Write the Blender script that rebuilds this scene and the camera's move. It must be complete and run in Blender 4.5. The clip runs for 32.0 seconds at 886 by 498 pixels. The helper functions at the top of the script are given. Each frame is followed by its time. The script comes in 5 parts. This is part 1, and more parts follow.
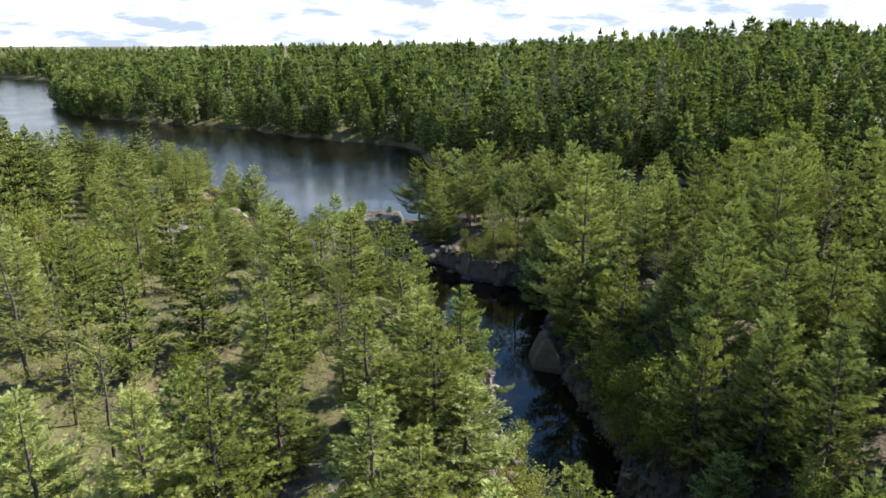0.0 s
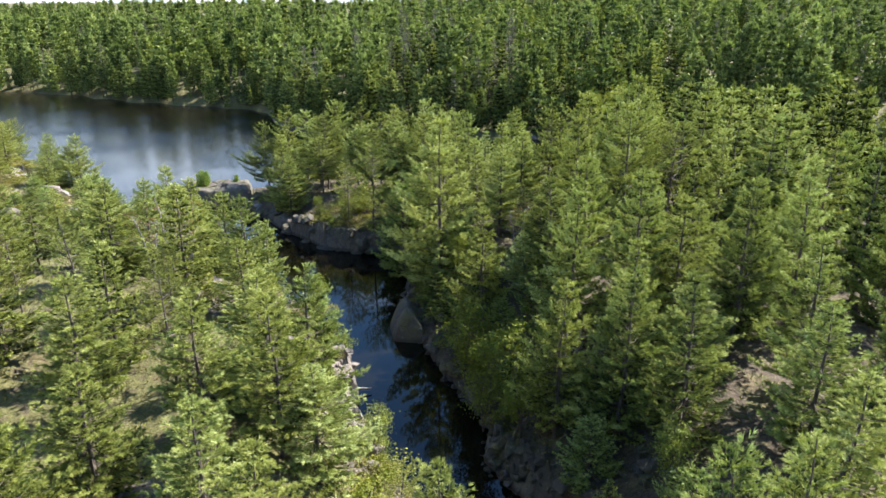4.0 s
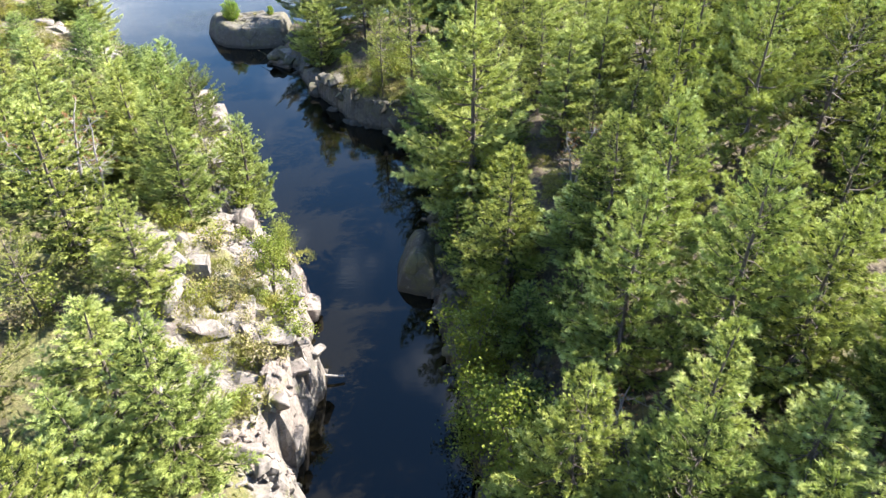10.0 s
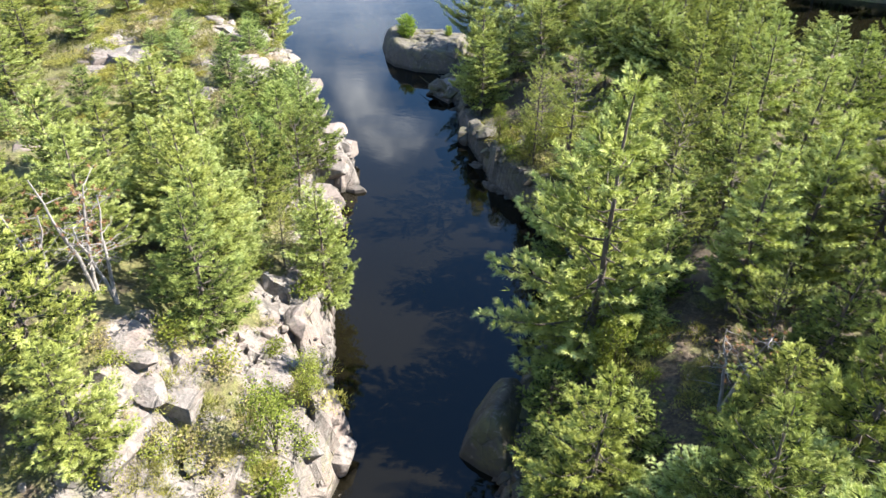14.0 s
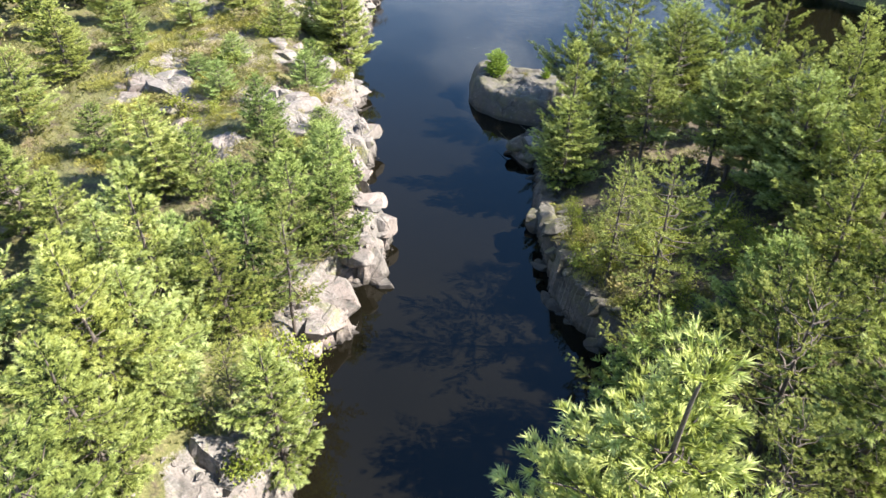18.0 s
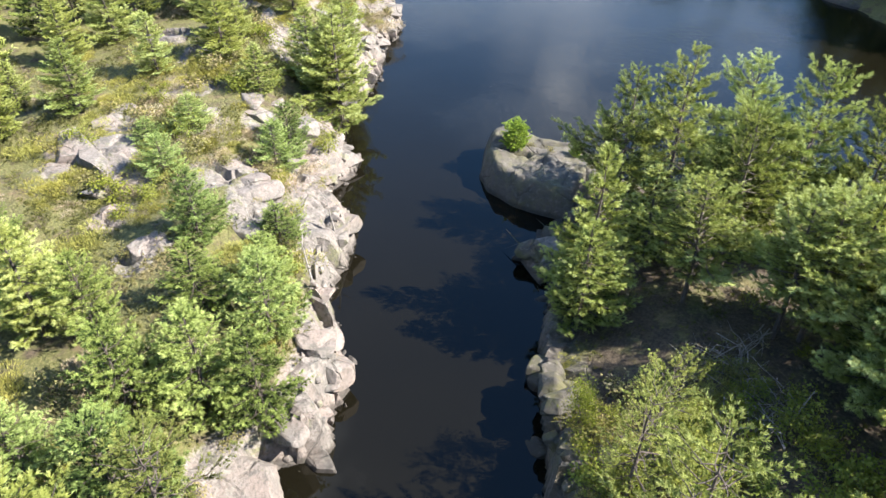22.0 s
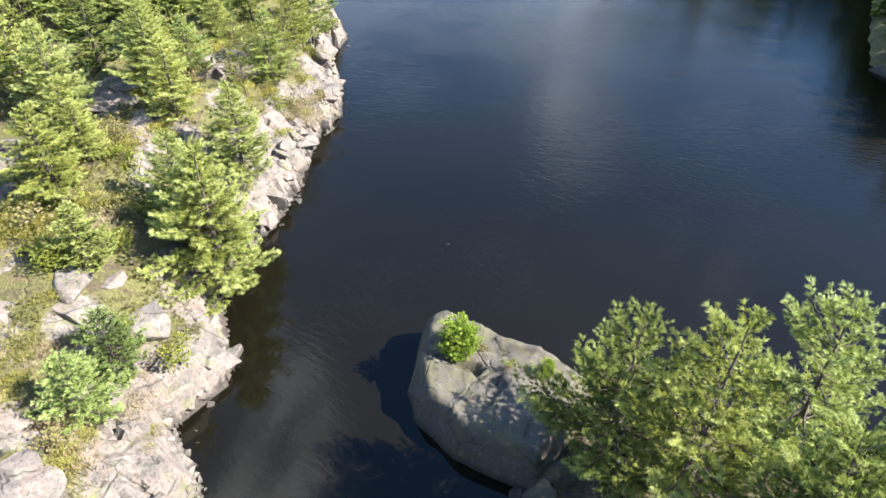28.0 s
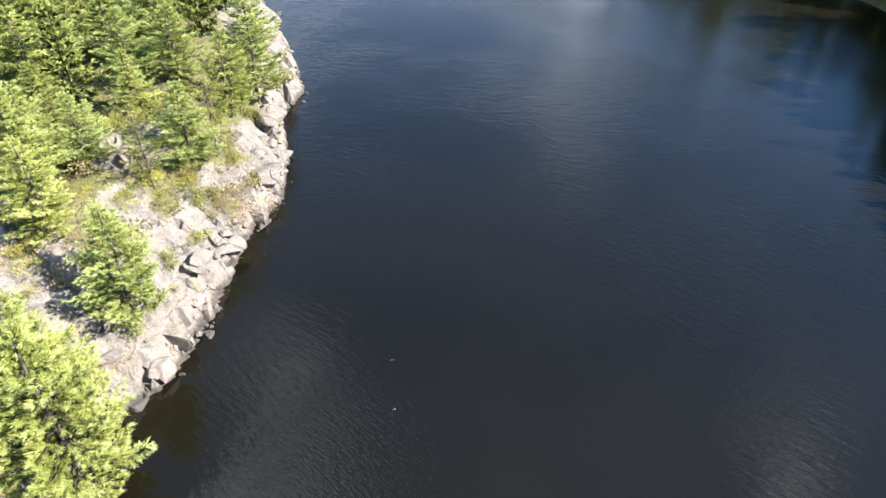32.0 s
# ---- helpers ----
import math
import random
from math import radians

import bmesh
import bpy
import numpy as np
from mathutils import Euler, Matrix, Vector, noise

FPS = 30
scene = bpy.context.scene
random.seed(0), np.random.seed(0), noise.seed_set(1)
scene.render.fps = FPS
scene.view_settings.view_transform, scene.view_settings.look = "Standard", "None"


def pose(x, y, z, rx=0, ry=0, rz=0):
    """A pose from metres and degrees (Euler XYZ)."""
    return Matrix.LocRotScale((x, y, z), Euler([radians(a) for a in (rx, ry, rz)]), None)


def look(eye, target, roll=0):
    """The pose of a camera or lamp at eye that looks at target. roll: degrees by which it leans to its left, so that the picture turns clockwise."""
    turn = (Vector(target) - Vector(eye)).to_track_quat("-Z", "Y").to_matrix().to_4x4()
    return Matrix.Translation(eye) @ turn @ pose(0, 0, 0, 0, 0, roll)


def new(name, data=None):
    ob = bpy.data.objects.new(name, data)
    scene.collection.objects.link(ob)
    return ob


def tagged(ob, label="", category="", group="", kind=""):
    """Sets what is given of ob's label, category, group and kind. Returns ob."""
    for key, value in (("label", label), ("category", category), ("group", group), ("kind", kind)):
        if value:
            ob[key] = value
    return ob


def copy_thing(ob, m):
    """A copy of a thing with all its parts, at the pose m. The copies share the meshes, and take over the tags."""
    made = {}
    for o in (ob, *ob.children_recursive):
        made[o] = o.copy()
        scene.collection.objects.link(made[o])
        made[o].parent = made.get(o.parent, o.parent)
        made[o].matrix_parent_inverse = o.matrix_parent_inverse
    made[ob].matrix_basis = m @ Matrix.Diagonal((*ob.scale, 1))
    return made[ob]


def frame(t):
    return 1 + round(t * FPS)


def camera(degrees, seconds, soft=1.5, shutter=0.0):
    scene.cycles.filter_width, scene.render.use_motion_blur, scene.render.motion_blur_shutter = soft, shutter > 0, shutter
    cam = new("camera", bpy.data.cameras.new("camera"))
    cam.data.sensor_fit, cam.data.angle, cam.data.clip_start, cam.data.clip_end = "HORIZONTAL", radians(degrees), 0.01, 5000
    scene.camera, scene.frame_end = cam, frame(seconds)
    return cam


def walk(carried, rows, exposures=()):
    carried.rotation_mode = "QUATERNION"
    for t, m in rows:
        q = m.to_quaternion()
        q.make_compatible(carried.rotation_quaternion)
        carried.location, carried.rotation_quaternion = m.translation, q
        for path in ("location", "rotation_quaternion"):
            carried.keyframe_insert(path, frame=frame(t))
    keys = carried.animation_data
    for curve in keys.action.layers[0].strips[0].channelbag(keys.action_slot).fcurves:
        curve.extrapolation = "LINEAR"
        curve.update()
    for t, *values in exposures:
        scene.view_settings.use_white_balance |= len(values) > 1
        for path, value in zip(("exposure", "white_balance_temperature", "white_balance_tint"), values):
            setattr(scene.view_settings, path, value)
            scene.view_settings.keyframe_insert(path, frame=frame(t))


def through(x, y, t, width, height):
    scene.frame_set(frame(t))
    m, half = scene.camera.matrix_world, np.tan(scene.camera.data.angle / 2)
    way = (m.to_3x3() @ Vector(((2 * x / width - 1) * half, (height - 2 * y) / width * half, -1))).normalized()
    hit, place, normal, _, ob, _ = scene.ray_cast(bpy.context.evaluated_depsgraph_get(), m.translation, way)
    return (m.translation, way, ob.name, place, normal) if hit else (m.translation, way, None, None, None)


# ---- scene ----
cam = camera(65.0, 32.0)
METRES, EYE, TILT, LEAN, TURN = 90.0, 24.0, -16.5, 0.0, 0.0
SUN, SKY = 5.0, 0.060
EXPOSURES = [(0.0, 1.32), (2.5, 1.42), (5.0, 2.2), (9.0, 2.42), (14.0, 2.2), (19.0, 2.06), (25.0, 1.98), (32.0, 2.06)]
ROWS = [
    (0.0, 0.0, 0.0, 0.0, 0.0, 0.0, -0.0),
    (0.5, 0.0003, -0.0002, -0.0007, -2.74, -0.02, 0.68),
    (1.0, 0.0005, -0.0007, -0.0015, -6.29, -0.06, 1.57),
    (1.5, 0.0003, -0.0008, -0.0022, -8.49, -0.15, 2.1),
    (2.0, 0.001, 0.0014, -0.0024, -8.68, -0.15, 2.12),
    (2.5, 0.0025, 0.0065, -0.0018, -9.04, -0.16, 2.27),
    (4.5, 0.0185, 0.0439, 0.0074, -11.81, -5.75, 3.39),
    (5.0, 0.0246, 0.0555, 0.0117, -12.42, -8.38, 3.61),
    (5.5, 0.0312, 0.0675, 0.0166, -12.87, -11.0, 3.82),
    (6.0, 0.0379, 0.0802, 0.0217, -13.25, -13.56, 3.97),
    (6.5, 0.0448, 0.093, 0.0272, -13.59, -16.21, 4.07),
    (7.0, 0.0521, 0.1063, 0.0331, -13.89, -19.58, 4.19),
    (7.5, 0.0598, 0.1201, 0.0393, -13.92, -19.98, 4.32),
    (8.0, 0.0674, 0.1341, 0.045, -13.94, -19.99, 4.43),
    (8.5, 0.0742, 0.1488, 0.0504, -10.5, -19.76, 3.44),
    (9.0, 0.0821, 0.1637, 0.0548, -6.2, -19.47, 2.23),
    (9.5, 0.0892, 0.179, 0.0594, -3.81, -19.41, 1.48),
    (10.0, 0.096, 0.1945, 0.0637, -1.51, -19.4, 0.73),
    (10.5, 0.1027, 0.21, 0.068, 0.4, -19.42, 0.14),
    (11.0, 0.1087, 0.2259, 0.0726, 1.71, -19.46, -0.29),
    (11.5, 0.1135, 0.2419, 0.0773, 3.13, -19.54, -0.8),
    (12.0, 0.118, 0.2585, 0.0813, 4.8, -19.62, -1.39),
    (12.5, 0.1222, 0.275, 0.0858, 6.84, -19.76, -2.08),
    (13.0, 0.1263, 0.2915, 0.0905, 9.17, -19.95, -2.79),
    (13.5, 0.1294, 0.3081, 0.096, 11.8, -20.25, -3.64),
    (14.0, 0.1318, 0.3252, 0.102, 17.19, -20.73, -5.12),
    (14.5, 0.1346, 0.343, 0.1081, 20.66, -21.25, -6.01),
    (16.5, 0.1354, 0.4118, 0.1285, 25.76, -22.49, -7.14),
    (17.0, 0.1338, 0.4287, 0.1332, 27.12, -22.76, -7.48),
    (17.5, 0.1317, 0.4458, 0.1373, 27.89, -22.89, -7.66),
    (18.0, 0.1286, 0.4628, 0.1416, 29.22, -23.11, -7.97),
    (18.5, 0.1248, 0.4794, 0.1457, 31.55, -23.48, -8.53),
    (19.0, 0.1211, 0.4962, 0.1495, 33.64, -23.85, -9.0),
    (19.5, 0.1171, 0.5129, 0.1533, 34.0, -23.94, -9.07),
    (20.0, 0.1124, 0.5293, 0.1577, 34.03, -24.03, -9.08),
    (20.5, 0.1071, 0.5453, 0.1627, 34.05, -24.07, -9.13),
    (21.0, 0.1014, 0.5613, 0.1678, 34.09, -24.11, -9.15),
    (21.5, 0.0957, 0.5773, 0.1728, 34.14, -24.15, -9.16),
    (22.0, 0.0895, 0.593, 0.1775, 34.17, -24.15, -9.22),
    (22.5, 0.0832, 0.6086, 0.182, 34.16, -24.13, -9.27),
    (23.0, 0.077, 0.6242, 0.1865, 34.19, -24.11, -9.3),
    (23.5, 0.0704, 0.6398, 0.191, 34.2, -24.12, -9.32),
    (24.0, 0.0638, 0.6554, 0.1953, 34.22, -24.13, -9.32),
    (24.5, 0.0571, 0.6706, 0.1995, 34.23, -24.12, -9.35),
    (25.0, 0.0504, 0.6859, 0.2039, 34.26, -24.11, -9.34),
    (25.5, 0.0439, 0.7013, 0.2082, 34.3, -24.1, -9.33),
    (27.5, 0.0163, 0.7613, 0.2269, 34.46, -24.24, -9.48),
    (28.0, 0.0091, 0.7763, 0.2311, 34.5, -24.24, -9.5),
    (28.5, 0.0019, 0.791, 0.2352, 34.53, -24.23, -9.55),
    (29.0, -0.0054, 0.8058, 0.2394, 34.55, -24.24, -9.61),
    (29.5, -0.0124, 0.8207, 0.2436, 34.6, -24.25, -9.61),
    (30.0, -0.0193, 0.836, 0.2478, 34.68, -24.29, -9.56),
    (30.5, -0.0268, 0.8508, 0.2518, 34.69, -24.26, -9.67),
    (31.0, -0.034, 0.8655, 0.2559, 34.7, -24.24, -9.74),
    (31.5, -0.0406, 0.8797, 0.2615, 34.76, -24.35, -9.9),
    (32.0, -0.0462, 0.8941, 0.269, 34.94, -24.69, -10.12),
]
walk(cam, [(t, pose(0, 0, EYE, TILT, LEAN, TURN) @ pose(METRES * x, METRES * y, METRES * z, 90 + pitch, roll, yaw)) for t, x, y, z, yaw, pitch, roll in ROWS],
     exposures=EXPOSURES)

# ---- world and sun ----
SUN_DIR = Vector((0.90, 0.43, 0.0)).normalized()
SUN_EL = radians(41)
world = bpy.data.worlds.new("sky")
scene.world = world
world.use_nodes = True
wn, wl = world.node_tree.nodes, world.node_tree.links
wn.clear()


def wnode(kind, **values):
    n = wn.new(kind)
    for k, v in values.items():
        n.inputs[k].default_value = v
    return n


sky = wn.new("ShaderNodeTexSky")
sky.sky_type, sky.sun_disc = "NISHITA", False
sky.sun_elevation, sky.sun_rotation = SUN_EL, math.atan2(SUN_DIR.x, SUN_DIR.y)
sky.altitude, sky.air_density, sky.dust_density, sky.ozone_density = 200, 1.0, 0.2, 3.0
# broken cloud: a noise laid on a high flat layer
tc = wn.new("ShaderNodeTexCoord")
sep = wn.new("ShaderNodeSeparateXYZ")
wl.new(tc.outputs["Generated"], sep.inputs[0])
up = wn.new("ShaderNodeMath")
up.operation = "MAXIMUM"
wl.new(sep.outputs["Z"], up.inputs[0])
up.inputs[1].default_value = 0.0
upa = wn.new("ShaderNodeMath")
upa.operation = "ADD"
wl.new(up.outputs[0], upa.inputs[0])
upa.inputs[1].default_value = 0.24
div = wn.new("ShaderNodeVectorMath")
div.operation = "DIVIDE"
cmb = wn.new("ShaderNodeCombineXYZ")
for k in range(3):
    wl.new(upa.outputs[0], cmb.inputs[k])
wl.new(tc.outputs["Generated"], div.inputs[0])
wl.new(cmb.outputs[0], div.inputs[1])
flat = wn.new("ShaderNodeVectorMath")
flat.operation = "MULTIPLY"
wl.new(div.outputs[0], flat.inputs[0])
flat.inputs[1].default_value = (1.0, 1.0, 0.0)
cn = wnode("ShaderNodeTexNoise", Scale=2.0, Detail=6.0, Roughness=0.56, Distortion=0.25)
wl.new(flat.outputs[0], cn.inputs["Vector"])
cr = wn.new("ShaderNodeMapRange")
cr.interpolation_type = "SMOOTHSTEP"
wl.new(cn.outputs["Fac"], cr.inputs["Value"])
cr.inputs["From Min"].default_value, cr.inputs["From Max"].default_value = 0.54, 0.70
# cloud cover closes towards the horizon, as a deck seen edge-on does
hz = wn.new("ShaderNodeMapRange")
wl.new(up.outputs[0], hz.inputs["Value"])
hz.inputs["From Min"].default_value, hz.inputs["From Max"].default_value = 0.08, 0.34
hz.inputs["To Min"].default_value, hz.inputs["To Max"].default_value = 1.0, 0.0
mx = wn.new("ShaderNodeMath")
mx.operation = "ADD"
mx.use_clamp = True
wl.new(cr.outputs[0], mx.inputs[0])
wl.new(hz.outputs[0], mx.inputs[1])
cn2 = wnode("ShaderNodeTexNoise", Scale=2.6, Detail=5.0, Roughness=0.6)
wl.new(flat.outputs[0], cn2.inputs["Vector"])
ccol = wn.new("ShaderNodeValToRGB")
ccol.color_ramp.elements[0].position, ccol.color_ramp.elements[0].color = 0.40, (4.3, 5.1, 6.3, 1)
ccol.color_ramp.elements[1].position, ccol.color_ramp.elements[1].color = 0.56, (10.0, 10.4, 11.0, 1)
wl.new(cn2.outputs["Fac"], ccol.inputs[0])
mix = wn.new("ShaderNodeMix")
mix.data_type = "RGBA"
wl.new(mx.outputs[0], mix.inputs["Factor"])
blue_sky = wn.new("ShaderNodeVectorMath")
blue_sky.operation = "MULTIPLY"
wl.new(sky.outputs[0], blue_sky.inputs[0])
blue_sky.inputs[1].default_value = (0.85, 1.2, 1.42)
wl.new(blue_sky.outputs[0], mix.inputs["A"])
# sunlit cloud tops stand above the hazy deck at the horizon
lift = wn.new("ShaderNodeMapRange")
wl.new(up.outputs[0], lift.inputs["Value"])
lift.inputs["From Min"].default_value, lift.inputs["From Max"].default_value = 0.09, 0.22
lift.inputs["To Min"].default_value, lift.inputs["To Max"].default_value = 1.0, 1.6
tops = wn.new("ShaderNodeVectorMath")
tops.operation = "SCALE"
wl.new(ccol.outputs[0], tops.inputs[0])
wl.new(lift.outputs[0], tops.inputs["Scale"])
wl.new(tops.outputs[0], mix.inputs["B"])
bg = wn.new("ShaderNodeBackground")
bg.inputs["Strength"].default_value = SKY
wl.new(mix.outputs["Result"], bg.inputs["Color"])
wo = wn.new("ShaderNodeOutputWorld")
wl.new(bg.outputs[0], wo.inputs["Surface"])

sun = new("sun", bpy.data.lights.new("sun", "SUN"))
sun.data.energy, sun.data.angle, sun.data.color = SUN, radians(0.6), (1.0, 0.935, 0.85)
sun.matrix_world = look(SUN_DIR * 100 * math.cos(SUN_EL) + Vector((0, 60, 100 * math.sin(SUN_EL))), (0, 60, 0))


# ---- materials ----
class Mat:
    """A node material with short calls."""

    def __init__(self, name):
        self.m = bpy.data.materials.new(name)
        self.m.use_nodes = True
        self.n, self.l = self.m.node_tree.nodes, self.m.node_tree.links
        self.bsdf = self.n["Principled BSDF"]
        self.geo = self.n.new("ShaderNodeNewGeometry")

    def node(self, kind, links=None, **values):
        n = self.n.new(kind)
        for k, v in values.items():
            n.inputs[k].default_value = v
        for k, v in (links or {}).items():
            self.l.new(v, n.inputs[k])
        return n

    def noise(self, scale, detail=4.0, rough=0.55, vec=None, distort=0.0):
        n = self.node("ShaderNodeTexNoise", Scale=scale, Detail=detail, Roughness=rough, Distortion=distort)
        self.l.new(vec or self.geo.outputs["Position"], n.inputs["Vector"])
        return n.outputs["Fac"]

    def ramp(self, fac, *stops):
        n = self.n.new("ShaderNodeValToRGB")
        e = n.color_ramp.elements
        while len(e) < len(stops):
            e.new(0.5)
        for k, (p, c) in enumerate(stops):
            e[k].position, e[k].color = p, (*c, 1)
        self.l.new(fac, n.inputs[0])
        return n.outputs[0]

    def span(self, fac, a, b, lo=0.0, hi=1.0):
        n = self.n.new("ShaderNodeMapRange")
        n.interpolation_type = "SMOOTHSTEP"
        self.l.new(fac, n.inputs["Value"])
        for k, v in (("From Min", a), ("From Max", b), ("To Min", lo), ("To Max", hi)):
            n.inputs[k].default_value = v
        return n.outputs[0]

    def mix(self, fac, a, b, mode="MIX"):
        n = self.n.new("ShaderNodeMix")
        n.data_type, n.blend_type = "RGBA", mode
        if isinstance(fac, float):
            n.inputs["Factor"].default_value = fac
        else:
            self.l.new(fac, n.inputs["Factor"])
        for k, v in (("A", a), ("B", b)):
            if isinstance(v, tuple):
                n.inputs[k].default_value = (*v, 1)
            else:
                self.l.new(v, n.inputs[k])
        return n.outputs["Result"]

    def math(self, op, a, b=0.0):
        n = self.n.new("ShaderNodeMath")
        n.operation = op
        for k, v in ((0, a), (1, b)):
            if isinstance(v, (int, float)):
                n.inputs[k].default_value = v
            else:
                self.l.new(v, n.inputs[k])
        return n.outputs[0]

    def attr(self, name):
        n = self.n.new("ShaderNodeAttribute")
        n.attribute_name = name
        return n.outputs["Fac"]

    def bump(self, height, strength=0.5, distance=0.05, under=None):
        n = self.node("ShaderNodeBump", Strength=strength, Distance=distance)
        self.l.new(height, n.inputs["Height"])
        if under:
            self.l.new(under, n.inputs["Normal"])
        return n.outputs[0]

    def colour(self, c):
        self.l.new(c, self.bsdf.inputs["Base Color"])

    def rough(self, v):
        self.bsdf.inputs["Roughness"].default_value = v


def granite_colour(m, vec=None, crust_shade=None):
    """Pink-grey granite with black and pale lichen, rust and a dark wet foot."""
    big = m.noise(0.35, 5, 0.6, vec)
    mid = m.noise(2.3, 6, 0.65, vec, 0.4)
    fine = m.noise(26, 4, 0.7, vec)
    c = m.ramp(mid, (0.25, (0.11, 0.10, 0.09)), (0.48, (0.160, 0.140, 0.124)), (0.66, (0.235, 0.208, 0.186)))
    c = m.mix(m.span(big, 0.42, 0.68), c, (0.222, 0.172, 0.147))
    lich = m.noise(1.1, 7, 0.72, vec, 0.8)
    c = m.mix(m.span(lich, 0.52, 0.64, 0, 0.8), c, (0.085, 0.08, 0.07))
    moss = m.noise(0.75, 6, 0.7, vec, 0.5)
    c = m.mix(m.span(moss, 0.55, 0.65, 0, 0.7), c, (0.15, 0.155, 0.06))
    c = m.mix(m.span(fine, 0.35, 0.7, 0, 0.35), c, (0.16, 0.15, 0.14))
    crumb = m.noise(8, 7, 0.75, vec, 0.3)
    c = m.mix(m.span(crumb, 0.50, 0.60, 0, 0.55), c, (0.060, 0.055, 0.048))
    pale = m.noise(1.6, 6, 0.7, vec, 0.6)
    c = m.mix(m.span(pale, 0.54, 0.66, 0, 0.6), c, (0.25, 0.238, 0.205))
    # dark crust of lichen and moss; also carries the east bank's shade as colour
    if crust_shade is not None:
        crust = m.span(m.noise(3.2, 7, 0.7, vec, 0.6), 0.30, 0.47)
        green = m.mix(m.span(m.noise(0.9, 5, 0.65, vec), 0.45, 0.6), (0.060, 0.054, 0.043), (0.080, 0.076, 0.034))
        c = m.mix(m.math("MULTIPLY", crust, crust_shade), c, green)
    sepz = m.n.new("ShaderNodeSeparateXYZ")
    m.l.new(m.geo.outputs["Position"], sepz.inputs[0])
    wet = m.math("ADD", sepz.outputs["Z"], m.math("MULTIPLY", m.math("SUBTRACT", mid, 0.5), 0.5))
    c = m.mix(m.span(wet, 0.12, 0.42, 0.82, 0.0), c, (0.035, 0.03, 0.025))
    crack = m.node("ShaderNodeTexVoronoi", Scale=0.42)
    crack.feature = "DISTANCE_TO_EDGE"
    warp = m.node("ShaderNodeVectorMath")
    warp.operation = "ADD"
    m.l.new(m.geo.outputs["Position"], warp.inputs[0])
    wv = m.node("ShaderNodeTexNoise", Scale=0.6, Detail=4.0)
    m.l.new(m.geo.outputs["Position"], wv.inputs["Vector"])
    m.l.new(wv.outputs["Color"], warp.inputs[1])
    m.l.new(warp.outputs[0], crack.inputs["Vector"])
    cut = m.math("MAXIMUM", m.span(crack.outputs["Distance"], 0.0, 0.03), m.span(m.noise(0.5, 3, 0.6, vec), 0.42, 0.58))
    c = m.mix(cut, m.mix(0.5, c, (0.03, 0.026, 0.02)), c)
    h = m.math("ADD", m.math("MULTIPLY", mid, 0.6), m.math("ADD", m.math("MULTIPLY", fine, 0.12), m.math("MULTIPLY", cut, 0.35)))
    return c, h


def rock_material(name="granite", crust=None):
    """Granite; crust: how much of it dark lichen, moss and painted shade cover."""
    m = Mat(name)
    c, h = granite_colour(m, None, crust)
    m.colour(c)
    m.rough(0.85)
    m.l.new(m.bump(h, 0.9, 0.16), m.bsdf.inputs["Normal"])
    return m.m


def ground_material():
    """Granite where the attribute rock is high, elsewhere needle duff, moss and heath."""
    m = Mat("forest_floor")
    c, h = granite_colour(m, None, m.attr("lichen_shade"))
    a = m.noise(0.9, 5, 0.65)
    b = m.noise(7, 5, 0.7)
    duff = m.ramp(b, (0.3, (0.028, 0.020, 0.012)), (0.5, (0.062, 0.045, 0.029)), (0.72, (0.125, 0.098, 0.062)))
    heath = m.ramp(b, (0.28, (0.04, 0.044, 0.012)), (0.5, (0.098, 0.098, 0.030)), (0.75, (0.19, 0.165, 0.070)))
    # east soil shifted to darker duff, part of it painted tree shade
    soil = m.mix(m.span(m.math("SUBTRACT", a, m.math("MULTIPLY", m.attr("lichen_shade"), 0.17)), 0.32, 0.52), duff, heath)
    red = m.noise(0.45, 4, 0.6)
    soil = m.mix(m.span(red, 0.56, 0.72, 0, 0.55), soil, (0.15, 0.092, 0.066))
    edge = m.math("ADD", m.attr("rock"), m.math("MULTIPLY", m.math("SUBTRACT", b, 0.5), 0.7))
    f = m.span(edge, 0.42, 0.58)
    m.colour(m.mix(f, soil, c))
    m.rough(0.9)
    m.l.new(m.bump(m.math("ADD", h, m.math("MULTIPLY", b, 0.5)), 0.9, 0.16), m.bsdf.inputs["Normal"])
    return m.m


def foliage_material(name, dark, mid, light, through=0.20, rough=0.75):
    """Needles or leaves: colour by tint (pines: crown shade painted in) and by tree."""
    m = Mat(name)
    info = m.n.new("ShaderNodeObjectInfo")
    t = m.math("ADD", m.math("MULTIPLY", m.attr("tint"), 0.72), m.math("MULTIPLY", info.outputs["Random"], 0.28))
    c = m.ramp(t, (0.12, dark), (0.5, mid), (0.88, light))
    hue = m.n.new("ShaderNodeTexWhiteNoise")
    hue.noise_dimensions = "1D"
    m.l.new(m.math("MULTIPLY", info.outputs["Random"], 91.7), hue.inputs["W"])
    c = m.mix(1.0, c, m.ramp(hue.outputs["Value"], (0.0, (0.92, 0.99, 1.0)), (0.5, (0.99, 1.0, 0.94)), (1.0, (1.02, 1.0, 0.86))), "MULTIPLY")
    m.colour(c)
    m.rough(rough)
    m.bsdf.inputs["Specular IOR Level"].default_value = 0.12
    tr = m.n.new("ShaderNodeBsdfTranslucent")
    m.l.new(m.mix(1.0, c, (1.10, 1.22, 0.62), "MULTIPLY"), tr.inputs["Color"])
    ms = m.n.new("ShaderNodeMixShader")
    ms.inputs[0].default_value = through
    m.l.new(m.bsdf.outputs[0], ms.inputs[1])
    m.l.new(tr.outputs[0], ms.inputs[2])
    m.l.new(ms.outputs[0], m.n["Material Output"].inputs["Surface"])
    return m.m


